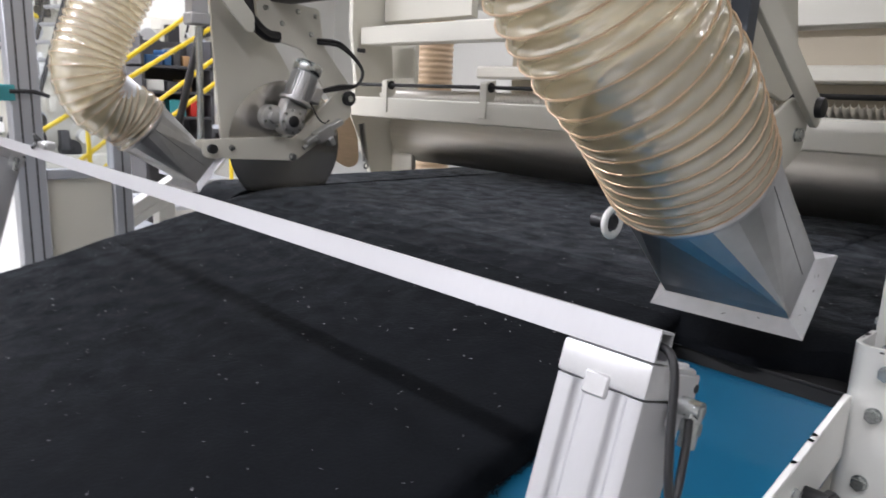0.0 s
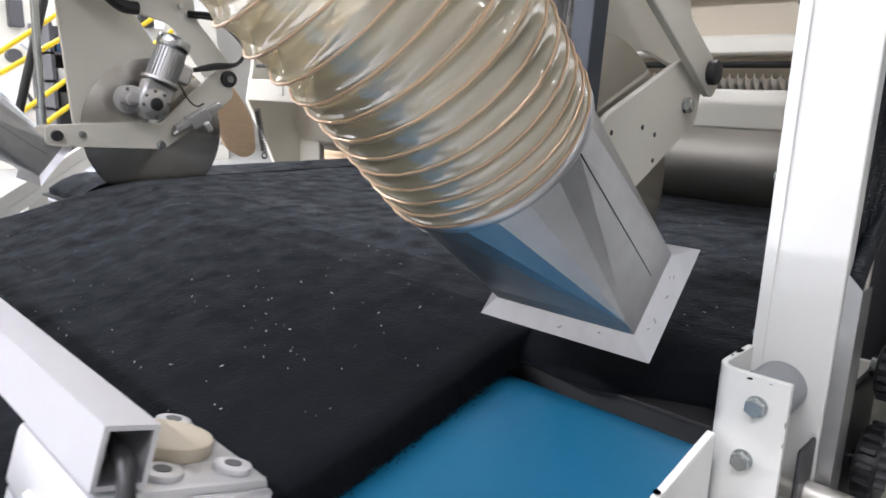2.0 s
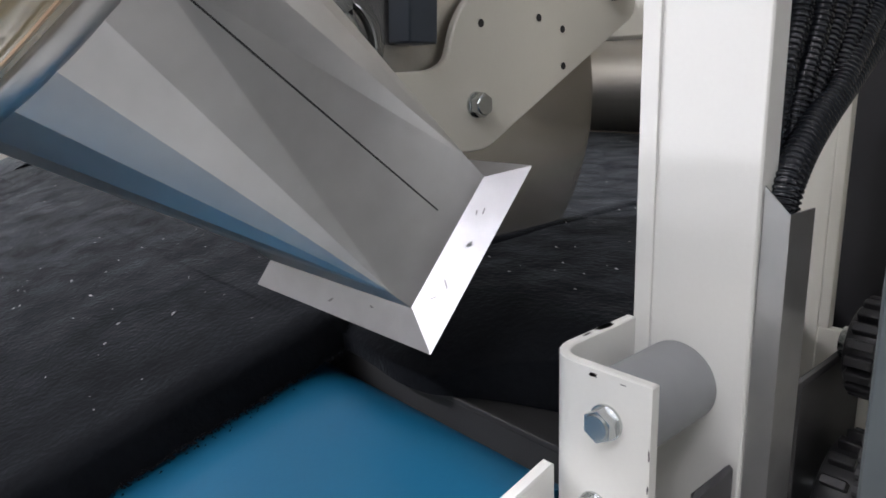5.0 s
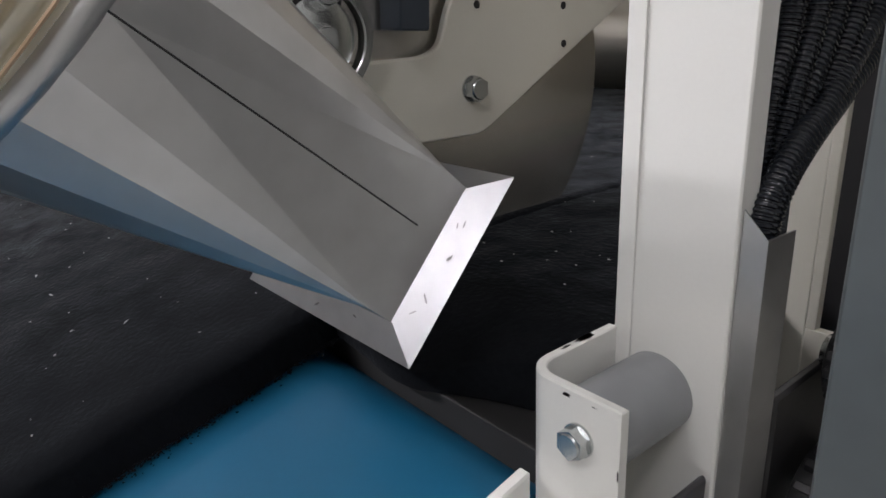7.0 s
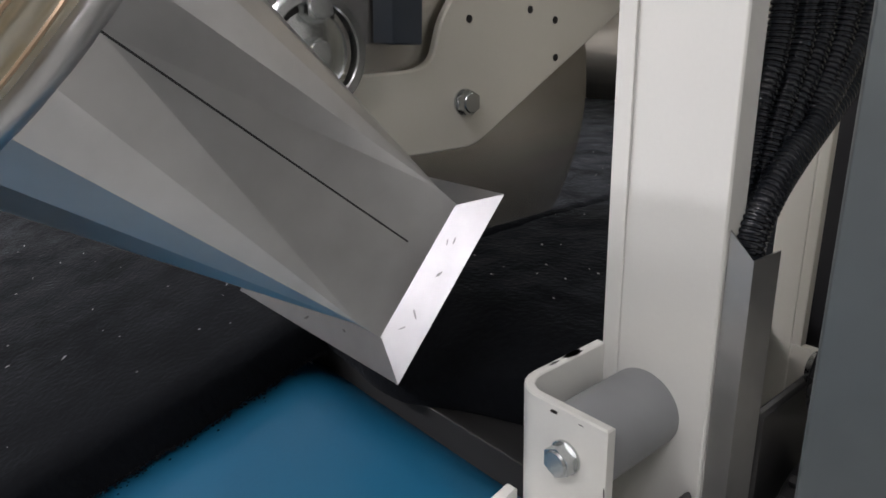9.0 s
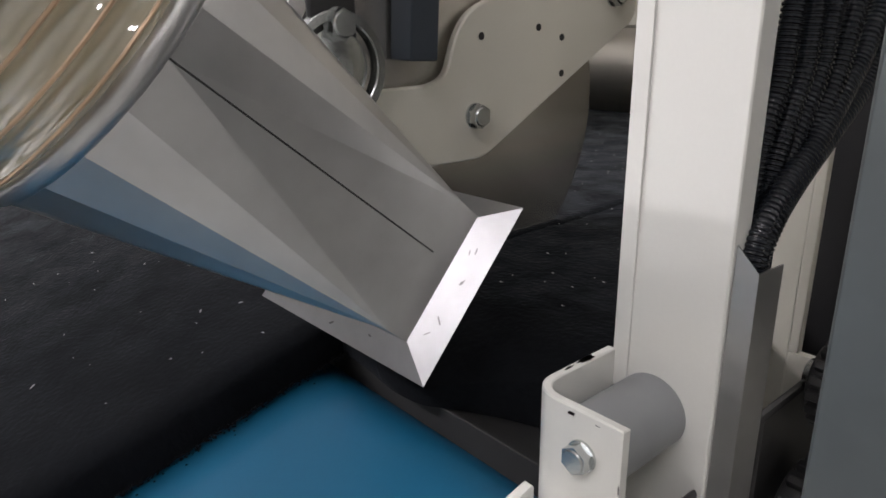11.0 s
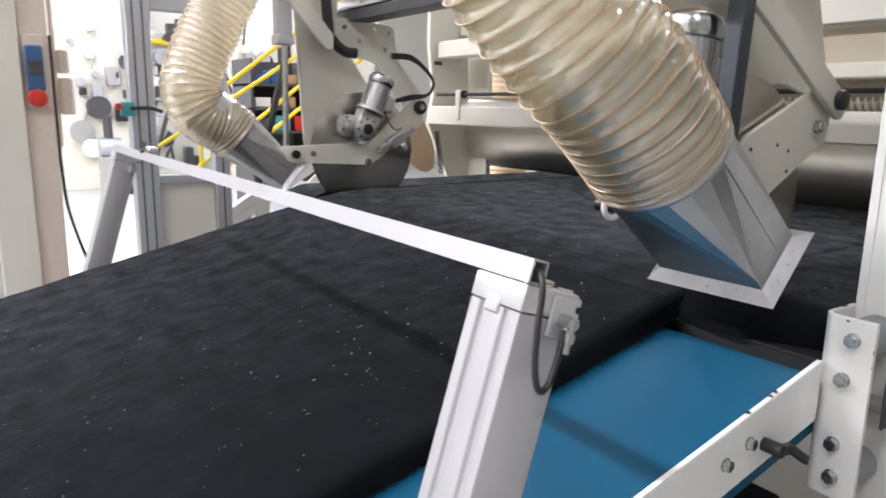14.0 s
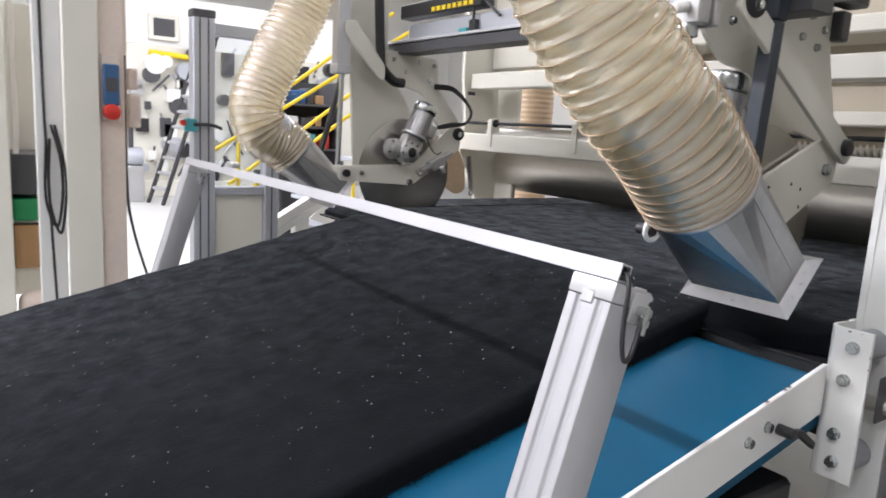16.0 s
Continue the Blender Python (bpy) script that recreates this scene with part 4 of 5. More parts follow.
handle = thing("duct_handle", "black grip tube in a white plastic ring behind the duct", "handle", (-0.66, 1.0, 1.31))
part("grip", rodded((-0.74, 1.10, 1.287), (-0.695, 1.10, 1.287), 0.014, 18), BLACK, handle)
bm = bmnew()
ring(bm, (-0.70, 1.10, 1.287), (1, 0, 0), 0.025, 0.0065, 28, 12)
part("ring", bm, WHITE, handle, "white plastic ring")

# cross rail on which the saws hang
rail = thing("saw_cross_rail", "long dark grey cross rail with a bright upper edge", "cross rail", (-1.5, 1.42, 1.86))
part("rail_body", boxed(-2.62, -0.55, 1.40, 1.50, 1.825, 1.868, 0.003), DKGREY, rail)
part("top_strip", boxed(-2.62, -0.55, 1.392, 1.50, 1.872, 1.884, 0.002), ALU, rail, "bright aluminium top strip")
part("back_rail", boxed(-2.62, -0.55, 1.55, 1.62, 1.88, 1.98, 0.003), ALUGREY, rail)

SPACER = mat("grey_primer_tube", (0.27, 0.28, 0.29), 0.5)
# ---- near post, bracket, conduits ----
post = thing("machine_post", "white square steel post with a welded spacer tube", "post", (-0.245, 1.33, 0))
bm = bmnew()
plate_pts = [(-0.299, 1.300), (-0.205, 1.300), (-0.205, 1.325), (-0.211, 1.325), (-0.211, 1.308), (-0.293, 1.308), (-0.293, 1.395), (-0.299, 1.395)]
vs = [bm.verts.new((x, y, 0)) for x, y in plate_pts]
f = bm.faces.new(vs)
r = bmesh.ops.extrude_face_region(bm, geom=[f])
bmesh.ops.translate(bm, vec=(0, 0, 2.7), verts=[v for v in r["geom"] if isinstance(v, bmesh.types.BMVert)])
bmesh.ops.bevel(bm, geom=list(bm.edges), offset=0.0015, segments=1, affect="EDGES")
part("post_body", bm, WHITE, post)
part("cover_strip", boxed(-0.299, -0.284, 1.2975, 1.2998, 0.3, 2.7, 0.0004), WHITE, post)
for z in (1.158, 1.368, 1.58):
    hex_bolt(post, (-0.299, 1.322, z), (-1, 0, 0), 0.014)
for z in (1.104, 0.862):
    part("spacer_tube", rodded((-0.259, 1.2035, z), (-0.259, 1.302, z), 0.0325, 40), SPACER, post, "grey spacer tube")
bracket = thing("rail_bracket", "white bent steel bracket with hexagon bolts and chipped paint", "bracket", (-0.245, 1.18, 0.99))
bm = bmnew()
prof = [(-0.305, 1.298)]
for k in range(7):
    a = math.pi + k * math.pi / 12
    prof.append((-0.279 + 0.026 * math.cos(a), 1.221 + 0.026 * math.sin(a)))
prof += [(-0.216, 1.195), (-0.216, 1.203), (-0.278, 1.203)]
for k in range(5):
    a = 1.5 * math.pi - k * math.pi / 8
    prof.append((-0.279 + 0.018 * math.cos(a), 1.221 + 0.018 * math.sin(a)))
prof += [(-0.297, 1.298)]
vs = [bm.verts.new((x, y, 0.825)) for x, y in prof]
f = bm.faces.new(vs)
r = bmesh.ops.extrude_face_region(bm, geom=[f])
bmesh.ops.translate(bm, vec=(0, 0, 1.1485 - 0.825), verts=[v for v in r["geom"] if isinstance(v, bmesh.types.BMVert)])
bmesh.ops.bevel(bm, geom=[e for e in bm.edges if abs(e.verts[0].co.z - e.verts[1].co.z) < 1e-6], offset=0.0012, segments=1, affect="EDGES")
part("bent_plate", bm, WHITE, bracket)
for x, z in ((-0.250, 1.112), (-0.258, 1.041), (-0.260, 0.924), (-0.256, 0.864)):
    hex_bolt(bracket, (x, 1.195, z), (0, -1, 0), 0.0205)
CHIPS = [(-0.3010, 1.262, 1.1487, 0.015, 0.0030), (-0.3012, 1.240, 1.1487, 0.007, 0.0014), (-0.262, 1.1948, 1.1425, 0.0045, 0.0018), (-0.2168, 1.1948, 1.10, 0.0008, 0.006), (-0.2168, 1.1948, 1.075, 0.0008, 0.004), (-0.238, 1.1948, 1.143, 0.003, 0.0006)]
for x, y, z, u, v in CHIPS:
    bm = bmnew()
    n, pts = 9, []
    for k in range(n):
        q = 2 * math.pi * k / n
        du, dv = u * random.uniform(0.5, 1.15) * math.cos(q), v * random.uniform(0.5, 1.3) * math.sin(q)
        pts.append((x + dv, y + du, z) if y > 1.2 else (x + du, y, z + dv))
    f = bm.faces.new([bm.verts.new(p) for p in pts])
    bmesh.ops.solidify(bm, geom=[f], thickness=0.0003)
    part("paint_chip", bm, DKGREY, bracket, smooth=0)
clamp = thing("clamp_lever", "black plastic clamping lever on the rail", "clamp lever", (-0.262, 1.0, 0.95))
part("lever", plated(rounded([(1.022, 0.966), (1.062, 0.960), (1.118, 0.922), (1.113, 0.908), (1.058, 0.944), (1.022, 0.948)], 0.003), -0.270, -0.257), BLACK, clamp)
part("lever_base", rodded((-0.292, 1.028, 0.957), (-0.256, 1.028, 0.957), 0.0115, 16, bevel=0.002), BLACK, clamp)
axle = thing("roller_axle", "grey steel roller axle through the post", "axle", (-0.2, 1.3, 0.98))
part("axle_rod", rodded((-0.26, 1.28, 0.985), (0.1, 1.28, 0.985), 0.016, 20), STEEL, axle)
part("bearing_block", boxed(-0.212, -0.206, 1.24, 1.295, 0.955, 1.055, 0.003), DKGREY, axle)

trough = thing("cable_trough", "open folded sheet metal cable trough behind the post", "cable trough", (-0.17, 1.4, 1.1))
bm = bmnew()
prof = [(-0.2045, 1.3045), (-0.186, 1.3045), (-0.184, 1.339), (-0.1855, 1.339), (-0.1875, 1.306), (-0.2045, 1.306)]
vs = [bm.verts.new((x, y, 0.3)) for x, y in prof]
f = bm.faces.new(vs)
r = bmesh.ops.extrude_face_region(bm, geom=[f])
bmesh.ops.translate(bm, vec=(0, 0, 0.945), verts=[v for v in r["geom"] if isinstance(v, bmesh.types.BMVert)])
for v in bm.verts:
    if v.co.z > 1 and v.co.x < -0.2:
        v.co.z += 0.018
part("folded_sheet", bm, GALV, trough, smooth=0)


def corrugated(points, r, per=10):
    pts = spline(points, per)
    lens = [0.0]
    for p, q in zip(pts, pts[1:]):
        lens.append(lens[-1] + (q - p).length)
    step = 0.00085
    even, j = [], 0
    for i in range(int(lens[-1] / step)):
        d = i * step
        while j < len(lens) - 2 and lens[j + 1] < d:
            j += 1
        even.append(pts[j].lerp(pts[j + 1], (d - lens[j]) / max(1e-9, lens[j + 1] - lens[j])))
    bm = bmnew()
    sweep(bm, even, lambda i: r * (1.0, 1.02, 1.0, 0.86, 0.86)[i % 5], 16)
    return bm


CONDUITS = (
    (-0.1990, 0.0100, ((1.322, 1.16), (1.324, 1.240), (1.341, 1.273), (1.372, 1.299), (1.427, 1.332), (1.492, 1.374), (1.56, 1.45))),
    (-0.2005, 0.0098, ((1.322, 1.16), (1.322, 1.250), (1.354, 1.293), (1.403, 1.324), (1.446, 1.364), (1.479, 1.401), (1.52, 1.50), (1.53, 1.80))),
    (-0.206, 0.0098, ((1.340, 1.16), (1.342, 1.250), (1.359, 1.290), (1.397, 1.315), (1.433, 1.365), (1.448, 1.402), (1.47, 1.50), (1.48, 1.80))),
    (-0.211, 0.0095, ((1.345, 1.16), (1.350, 1.250), (1.368, 1.294), (1.390, 1.333), (1.416, 1.377), (1.421, 1.403), (1.43, 1.50), (1.43, 1.80))),
    (-0.214, 0.0090, ((1.345, 1.16), (1.352, 1.250), (1.361, 1.292), (1.375, 1.331), (1.395, 1.376), (1.399, 1.403), (1.40, 1.50), (1.40, 1.80))),
    (-0.218, 0.0090, ((1.335, 1.16), (1.340, 1.250), (1.343, 1.288), (1.350, 1.334), (1.365, 1.369), (1.371, 1.404), (1.38, 1.50), (1.38, 1.80))),
)
for x0, r0, run in CONDUITS:
    conduit = thing("corrugated_conduit", "black corrugated cable conduit hanging into the trough", "cable conduit", (x0, 1.33, 1.3), "black conduits behind the post")
    part("conduit_wall", corrugated([(x0, y, z) for y, z in run], r0), CABLE, conduit)

frame_near = thing("side_frame", "cream steel side frame with a dark cut-out behind the conduits", "machine frame", (-0.05, 1.6, 0))
bm = bmnew()
for x0, x1, z0, z1 in ((-0.26, -0.232, 0.0, 1.33), (-0.232, 0.0, 0.0, 1.10), (-0.232, -0.222, 1.10, 1.34), (-0.175, -0.13, 1.10, 1.40)):
    box(bm, x0, x1, 1.50, 1.51, z0, z1, 0.001)
part("cut_out_plate", bm, CREAM, frame_near)
# black sheet in place of the shade inside the open frame
part("interior_shade_sheet", boxed(-0.28, 0.4, 1.57, 1.585, 0.4, 2.7, 0.003), BLACK, frame_near, "black sheet for the shade inside the open frame")
part("deep_panel", boxed(-0.06, 0.0, 1.80, 2.9, 0, 2.7), CREAM, frame_near)
drive = thing("chain_drive", "black sprocket and chain drive beside the post", "chain drive", (-0.16, 1.43, 1.05))
for (y, z, r) in ((1.42, 0.985, 0.052), (1.44, 1.115, 0.034)):
    bm = bmnew()
    rod(bm, (-0.180, y, z), (-0.150, y, z), r, 26, bevel=0.004)
    for k in range(18):
        a = 2 * math.pi * k / 18
        box(bm, -0.175, -0.155, r - 0.004, r + 0.008, -0.004, 0.004, 0.001, Matrix.Translation((0, y, z)) @ Matrix.Rotation(a, 4, "X"))
    part("sprocket", bm, BLACK, drive)
    part("shaft_end", rodded((-0.19, y, z), (-0.132, y, z), 0.014, 18, bevel=0.002), ZINC, drive)
for side in (-1, 1):
    for k in range(11):
        t = k / 10
        p = Vector((-0.150, 1.42 + side * 0.055, 0.985)).lerp(Vector((-0.150, 1.44 + side * 0.040, 1.115)), t)
        part("chain_link", rodded(p, p + Vector((0.012, 0, 0)), 0.006, 8), DKGREY, drive)
part("bearing_plate", boxed(-0.200, -0.190, 1.36, 1.499, 0, 1.10, 0.003), BLACK, drive)
COVERPAINT = mat("grey_cover_paint", (0.12, 0.14, 0.15), 0.32, 0.3, wear=0.25, wear_scale=9)
cover = thing("grey_cover_panel", "grey painted steel cover panel standing close by", "cover panel", (0.02, 1.2, 0))
part("panel", boxed(-0.085, 0.12, 1.15, 1.158, 0, 2.6, 0.002), COVERPAINT, cover)
part("edge_fold", boxed(-0.085, -0.081, 1.1585, 1.178, 0, 2.6, 0.001), COVERPAINT, cover, "folded rear edge of the panel")

# ---- sensor bar across the felt ----
LEAN = radians(17)


def sensor_post(x):
    p = thing("sensor_post", "leaning anodised aluminium profile post with a die cast cap", "profile post", (x, 0.44, 1.0), "posts of the sensor bar")
    m = Matrix.Translation((x, 0.473, 1.304)) @ Matrix.Rotation(-LEAN, 4, "X")
    w, d = 0.042, 0.076
    face = rounded([(-w, 0), (-0.024, 0), (-0.022, 0.005), (-0.014, 0.005), (-0.012, 0), (0.016, 0), (0.018, 0.005), (0.025, 0.005), (0.027, 0), (w, 0), (w, d), (-w, d)], 0.004, 2)
    bm = bmnew()
    f = bm.faces.new([bm.verts.new((a, b, -0.031)) for a, b in face])
    r = bmesh.ops.extrude_face_region(bm, geom=[f])
    bmesh.ops.translate(bm, vec=(0, 0, -0.85), verts=[v for v in r["geom"] if isinstance(v, bmesh.types.BMVert)])
    bmesh.ops.transform(bm, matrix=m, verts=bm.verts)
    part("profile", bm, ALU, p)
    bm = bmnew()
    box(bm, -w - 0.001, w + 0.001, -0.001, d + 0.006, -0.030, 0, 0.004, m, 2)
    box(bm, -0.014, 0.010, -0.003, 0.004, -0.040, -0.020, 0.002, m)
    cap = part("end_cap", bm, CAP, p, "smooth grey die cast end cap")
    for u, v in ((-0.030, 0.034), (0.030, 0.034), (-0.030, 0.068), (0.030, 0.068)):
        part("screw_boss", rodded(m @ Vector((u, v, -0.0005)), m @ Vector((u, v, 0.003)), 0.009, 20, bevel=0.001), CAP, cap)
        part("screw_hole", rodded(m @ Vector((u, v, 0.0029)), m @ Vector((u, v, 0.0034)), 0.004, 12), DKGREY, cap)
    part("cap_cup", rodded(m @ Vector((0, 0.050, -0.0005)), m @ Vector((0, 0.050, 0.007)), 0.021, 28, bevel=0.0015), BEIGE, cap, "round raised beige cup on the cap")
    bm = bmnew()
    box(bm, w + 0.001, w + 0.004, 0.040, d + 0.006, -0.050, -0.004, 0.002, m)
    pl = part("side_plate", bm, CAP, p)
    part("hole", rodded(m @ Vector((w + 0.0035, 0.078, -0.016)), m @ Vector((w + 0.0046, 0.078, -0.016)), 0.004, 14), BLACK, pl)
    bm = bmnew()
    rod(bm, m @ Vector((w + 0.004, 0.058, -0.030)), m @ Vector((w + 0.022, 0.058, -0.030)), 0.008, 16)
    rod(bm, m @ Vector((w + 0.016, 0.058, -0.026)), m @ Vector((w + 0.016, 0.058, -0.062)), 0.0072, 16)
    rod(bm, m @ Vector((w + 0.016, 0.058, -0.040)), m @ Vector((w + 0.016, 0.058, -0.05)), 0.009, 6)
    part("cable_gland", bm, ZINC, p)
    return m


near_top = sensor_post(-0.294)
sensor_post(-2.50)
bar = thing("sensor_bar", "white aluminium tube bar spanning the felt on two posts", "sensor bar", (-1.4, 0.477, 1.31))
bm = bmnew()
m = Matrix.Translation((0, 0.473, 1.304)) @ Matrix.Rotation(-LEAN, 4, "X")
loops = []
for x, q in ((-2.54, 0.0), (-2.54, 0.0022), (-0.252, 0.0022), (-0.252, 0.0)):
    loops.append([bm.verts.new(m @ Vector((x, y, z))) for y, z in ((q, 0.001 + q), (0.022 - q, 0.001 + q), (0.022 - q, 0.027 - q), (q, 0.027 - q))])
for a, b in zip(loops, loops[1:] + loops[:1]):
    for k in range(4):
        bm.faces.new((a[k], a[(k + 1) % 4], b[(k + 1) % 4], b[k]))
part("tube", bm, ALU, bar)
cable = thing("sensor_cable", "black cable looping from the bar to its gland", "cable", (-0.25, 0.48, 1.3))
part("cable_run", swept([(-0.33, 0.487, 1.316), (-0.262, 0.487, 1.316), (-0.240, 0.482, 1.305), (-0.229, 0.467, 1.258), (-0.223, 0.461, 1.222), (-0.222, 0.467, 1.200), (-0.225, 0.482, 1.203), (-0.231, 0.500, 1.228), (-0.236, 0.512, 1.252)], 0.0036, 10), BLACK, cable)
sensor = thing("bar_sensor", "small sensor with a black cable clipped on the bar", "sensor", (-1.95, 0.48, 1.33))
part("sensor_body", boxed(-1.99, -1.93, 0.472, 0.500, 1.332, 1.350, 0.004), CAST, sensor)
part("sensor_lead", swept([(-1.99, 0.485, 1.342), (-2.02, 0.475, 1.362), (-2.05, 0.485, 1.345), (-2.03, 0.47, 1.330)], 0.005, 8), BLACK, sensor)

# ---- behind the far edge ----
guard = thing("guard_frame", "grey aluminium profile guard frame with clear panels", "guard frame", (-3.1, 0.7, 0))


def grooved_post(x0, x1, y0, y1, z1, grooves):
    up = part("upright", boxed(x0, x1, y0, y1, 0, z1, 0.004), ALUGREY, guard)
    for y in grooves:
        part("groove", boxed(x1 - 0.001, x1 + 0.0006, y - 0.0035, y + 0.0035, 0.05, z1 - 0.004, 0), DKGREY, up)
    return up


grooved_post(-3.13, -3.05, 0.645, 0.748, 1.95, (0.676, 0.716))
grooved_post(-3.13, -3.05, 1.00, 1.072, 1.93, (1.036,))
part("top_profile", boxed(-3.12, -3.06, 0.749, 0.999, 1.875, 1.93, 0.004), ALUGREY, guard)
part("mid_profile", boxed(-3.12, -3.06, 0.749, 0.999, 1.115, 1.155, 0.004), ALUGREY, guard)
part("clear_panel", boxed(-3.10, -3.094, 0.749, 0.999, 1.155, 1.875, 0), CLEAR, guard, "clear plastic panel").visible_shadow = False
part("lower_panel", boxed(-3.10, -3.085, 0.749, 0.999, 0.1, 1.113, 0.001), CREAM, guard, "cream lower panel")
part("post_cap", boxed(-3.132, -3.048, 0.643, 0.750, 1.951, 1.985, 0.003), DKGREY, guard)
part("post_cap", boxed(-3.132, -3.048, 0.998, 1.074, 1.931, 1.955, 0.003), DKGREY, guard)
latch = part("latch", boxed(-3.05, -3.03, 0.60, 0.66, 1.42, 1.48, 0.004), TEAL, guard, "teal door latch")
part("latch_lever", swept([(-3.03, 0.64, 1.455), (-3.02, 0.72, 1.455), (-3.02, 0.77, 1.44)], 0.008, 8), BLACK, latch)
part("latch_button", rodded((-3.03, 0.59, 1.46), (-3.01, 0.59, 1.46), 0.014, 12), RED, latch)

column = thing("hall_column", "cream painted steel hall column carrying a switch", "column", (-3.2, 0.25, 0))
part("flange", boxed(-3.14, -3.10, 0.112, 0.252, 0, 6.0, 0.004), CREAM, column)
part("web", boxed(-3.40, -3.1405, 0.17, 0.20, 0, 6.0, 0.002), CREAM, column)
PINK = mat("pale_pink_cladding", (0.70, 0.60, 0.52), 0.6, wear=0.08)
part("cladding", boxed(-3.40, -3.13, 0.254, 0.360, 0, 6.0, 0.003), PINK, column, "pale pinkish cladding board")
part("white_board", boxed(-3.22, -3.16, 0.004, 0.1115, 0, 6.0, 0.003), WHITE, column, "white cover board")
switch = thing("wall_switch", "blue and red rotary switch mounted on the column", "switch", (-3.12, 0.29, 1.6))
part("back_plate", boxed(-3.129, -3.118, 0.262, 0.338, 1.45, 1.745, 0.004), PINK, switch)
part("blue_cover", boxed(-3.117, -3.09, 0.266, 0.334, 1.52, 1.70, 0.006), BLUE, switch)
part("dark_window", boxed(-3.0895, -3.086, 0.275, 0.325, 1.58, 1.64, 0.002), DKGREY, switch)
part("red_knob", rodded((-3.117, 0.30, 1.49), (-3.075, 0.30, 1.49), 0.036, 24, bevel=0.006), RED, switch)
for k in range(3):
    cord = thing("hanging_cable", "black cable hanging in a loop down the column", "cable", (-3.1, 0.06, 1.2), "cables on the column")
    y = 0.045 + 0.014 * k
    if k == 0:
        run = [(-3.15, 0.03, 2.6), (-3.15, 0.035, 1.6), (-3.14, 0.04, 1.3), (-3.13, 0.05, 0.9), (-3.13, 0.07, 0.3)]
    else:
        run = [(-3.14, y, 1.42), (-3.12, y + 0.03, 1.30 - 0.02 * k), (-3.11, y + 0.035, 1.12), (-3.12, y + 0.01, 1.0 - 0.03 * k), (-3.13, y - 0.03, 1.10), (-3.14, y - 0.02, 1.36)]
    part("cable_run", swept(run, 0.006, 8), BLACK, cord)
cord = thing("hanging_cable", "black cable hanging from the column to the floor", "cable", (-3.3, 0.5, 0.5), "cables on the column")
part("cable_run", swept([(-3.2, 0.372, 1.75), (-3.2, 0.374, 1.2), (-3.22, 0.40, 0.95), (-3.25, 0.50, 0.60), (-3.3, 0.62, 0.30), (-3.4, 0.7, 0.012)], 0.007, 8), BLACK, cord)
pipe = thing("wall_conduit", "thin grey conduit with junction box beside the column", "conduit", (-3.3, 0.40, 1.2))
part("tube", rodded((-3.3, 0.392, 1.28), (-3.3, 0.392, 3.5), 0.010, 10), PINK, pipe)
part("junction_box", boxed(-3.34, -3.28, 0.404, 0.46, 1.42, 1.58, 0.008), PINK, pipe)
part("junction_box", boxed(-3.34, -3.28, 0.404, 0.45, 1.60, 1.70, 0.008), PINK, pipe)

cab = thing("cream_cabinet", "tall cream cabinet standing behind the column", "cabinet", (-3.5, -0.2, 0))
part("body", boxed(-3.9, -3.35, -0.60, -0.088, 0, 2.4, 0.006), CREAM, cab)
bench = thing("storage_rack", "rack with a dark tray beside the column", "rack", (-3.7, 0.0, 0))
part("back_board", boxed(-3.9, -3.86, -0.085, 0.09, 0.5, 2.0, 0.002), CREAM, bench)
part("shelf_plate", boxed(-3.86, -3.5, -0.085, 0.08, 0.70, 0.72, 0.002), CREAM, bench)
part("shelf_plate", boxed(-3.86, -3.5, -0.085, 0.08, 0.935, 0.95, 0.002), WHITE, bench)
part("dark_tray", boxed(-3.85, -3.45, -0.083, 0.078, 1.08, 1.27, 0.006), DKGREY, bench)
part("upright", boxed(-3.86, -3.84, -0.085, -0.07, 0, 1.08, 0.002), CREAM, bench)
part("brace", boxed(-3.47, -3.45, -0.02, 0.005, 1.27, 2.2, 0.002, Matrix.Translation((0, -0.05, 0))), STEEL, bench)
crate = thing("green_crate", "green plastic crate on the rack", "crate", (-3.6, 0, 0.95))
part("shell", boxed(-3.82, -3.46, -0.08, 0.07, 0.951, 1.06, 0.008), GREEN, crate)
carton = thing("cardboard_box", "brown cardboard box on the rack", "box", (-3.6, 0, 0.72))
part("carton", boxed(-3.82, -3.46, -0.08, 0.07, 0.721, 0.93, 0.004), CARD, carton)
part("bag", boxed(-3.44, -3.36, -0.08, 0.08, 0.30, 0.62, 0.05, None, 3), PINK, thing("paper_bag", "crumpled brown paper bag beside the rack", "bag", (-3.4, 0, 0.3)))

chute = thing("waste_chute", "white sheet steel waste chute below the far nozzle", "chute", (-3.3, 1.3, 0.8))
bm = bmnew()
mc = Matrix.Translation((-3.3, 1.30, 1.0)) @ Matrix.Rotation(radians(31), 4, "X")
box(bm, -0.12, 0.12, -0.24, 0.30, -0.02, 0.02, 0.004, mc)
box(bm, 0.10, 0.12, -0.24, 0.30, 0.02, 0.07, 0.004, mc)
part("tray", bm, WHITE, chute)
part("stand", boxed(-3.34, -3.26, 1.26, 1.34, 0, 0.98, 0.004), WHITE, chute)

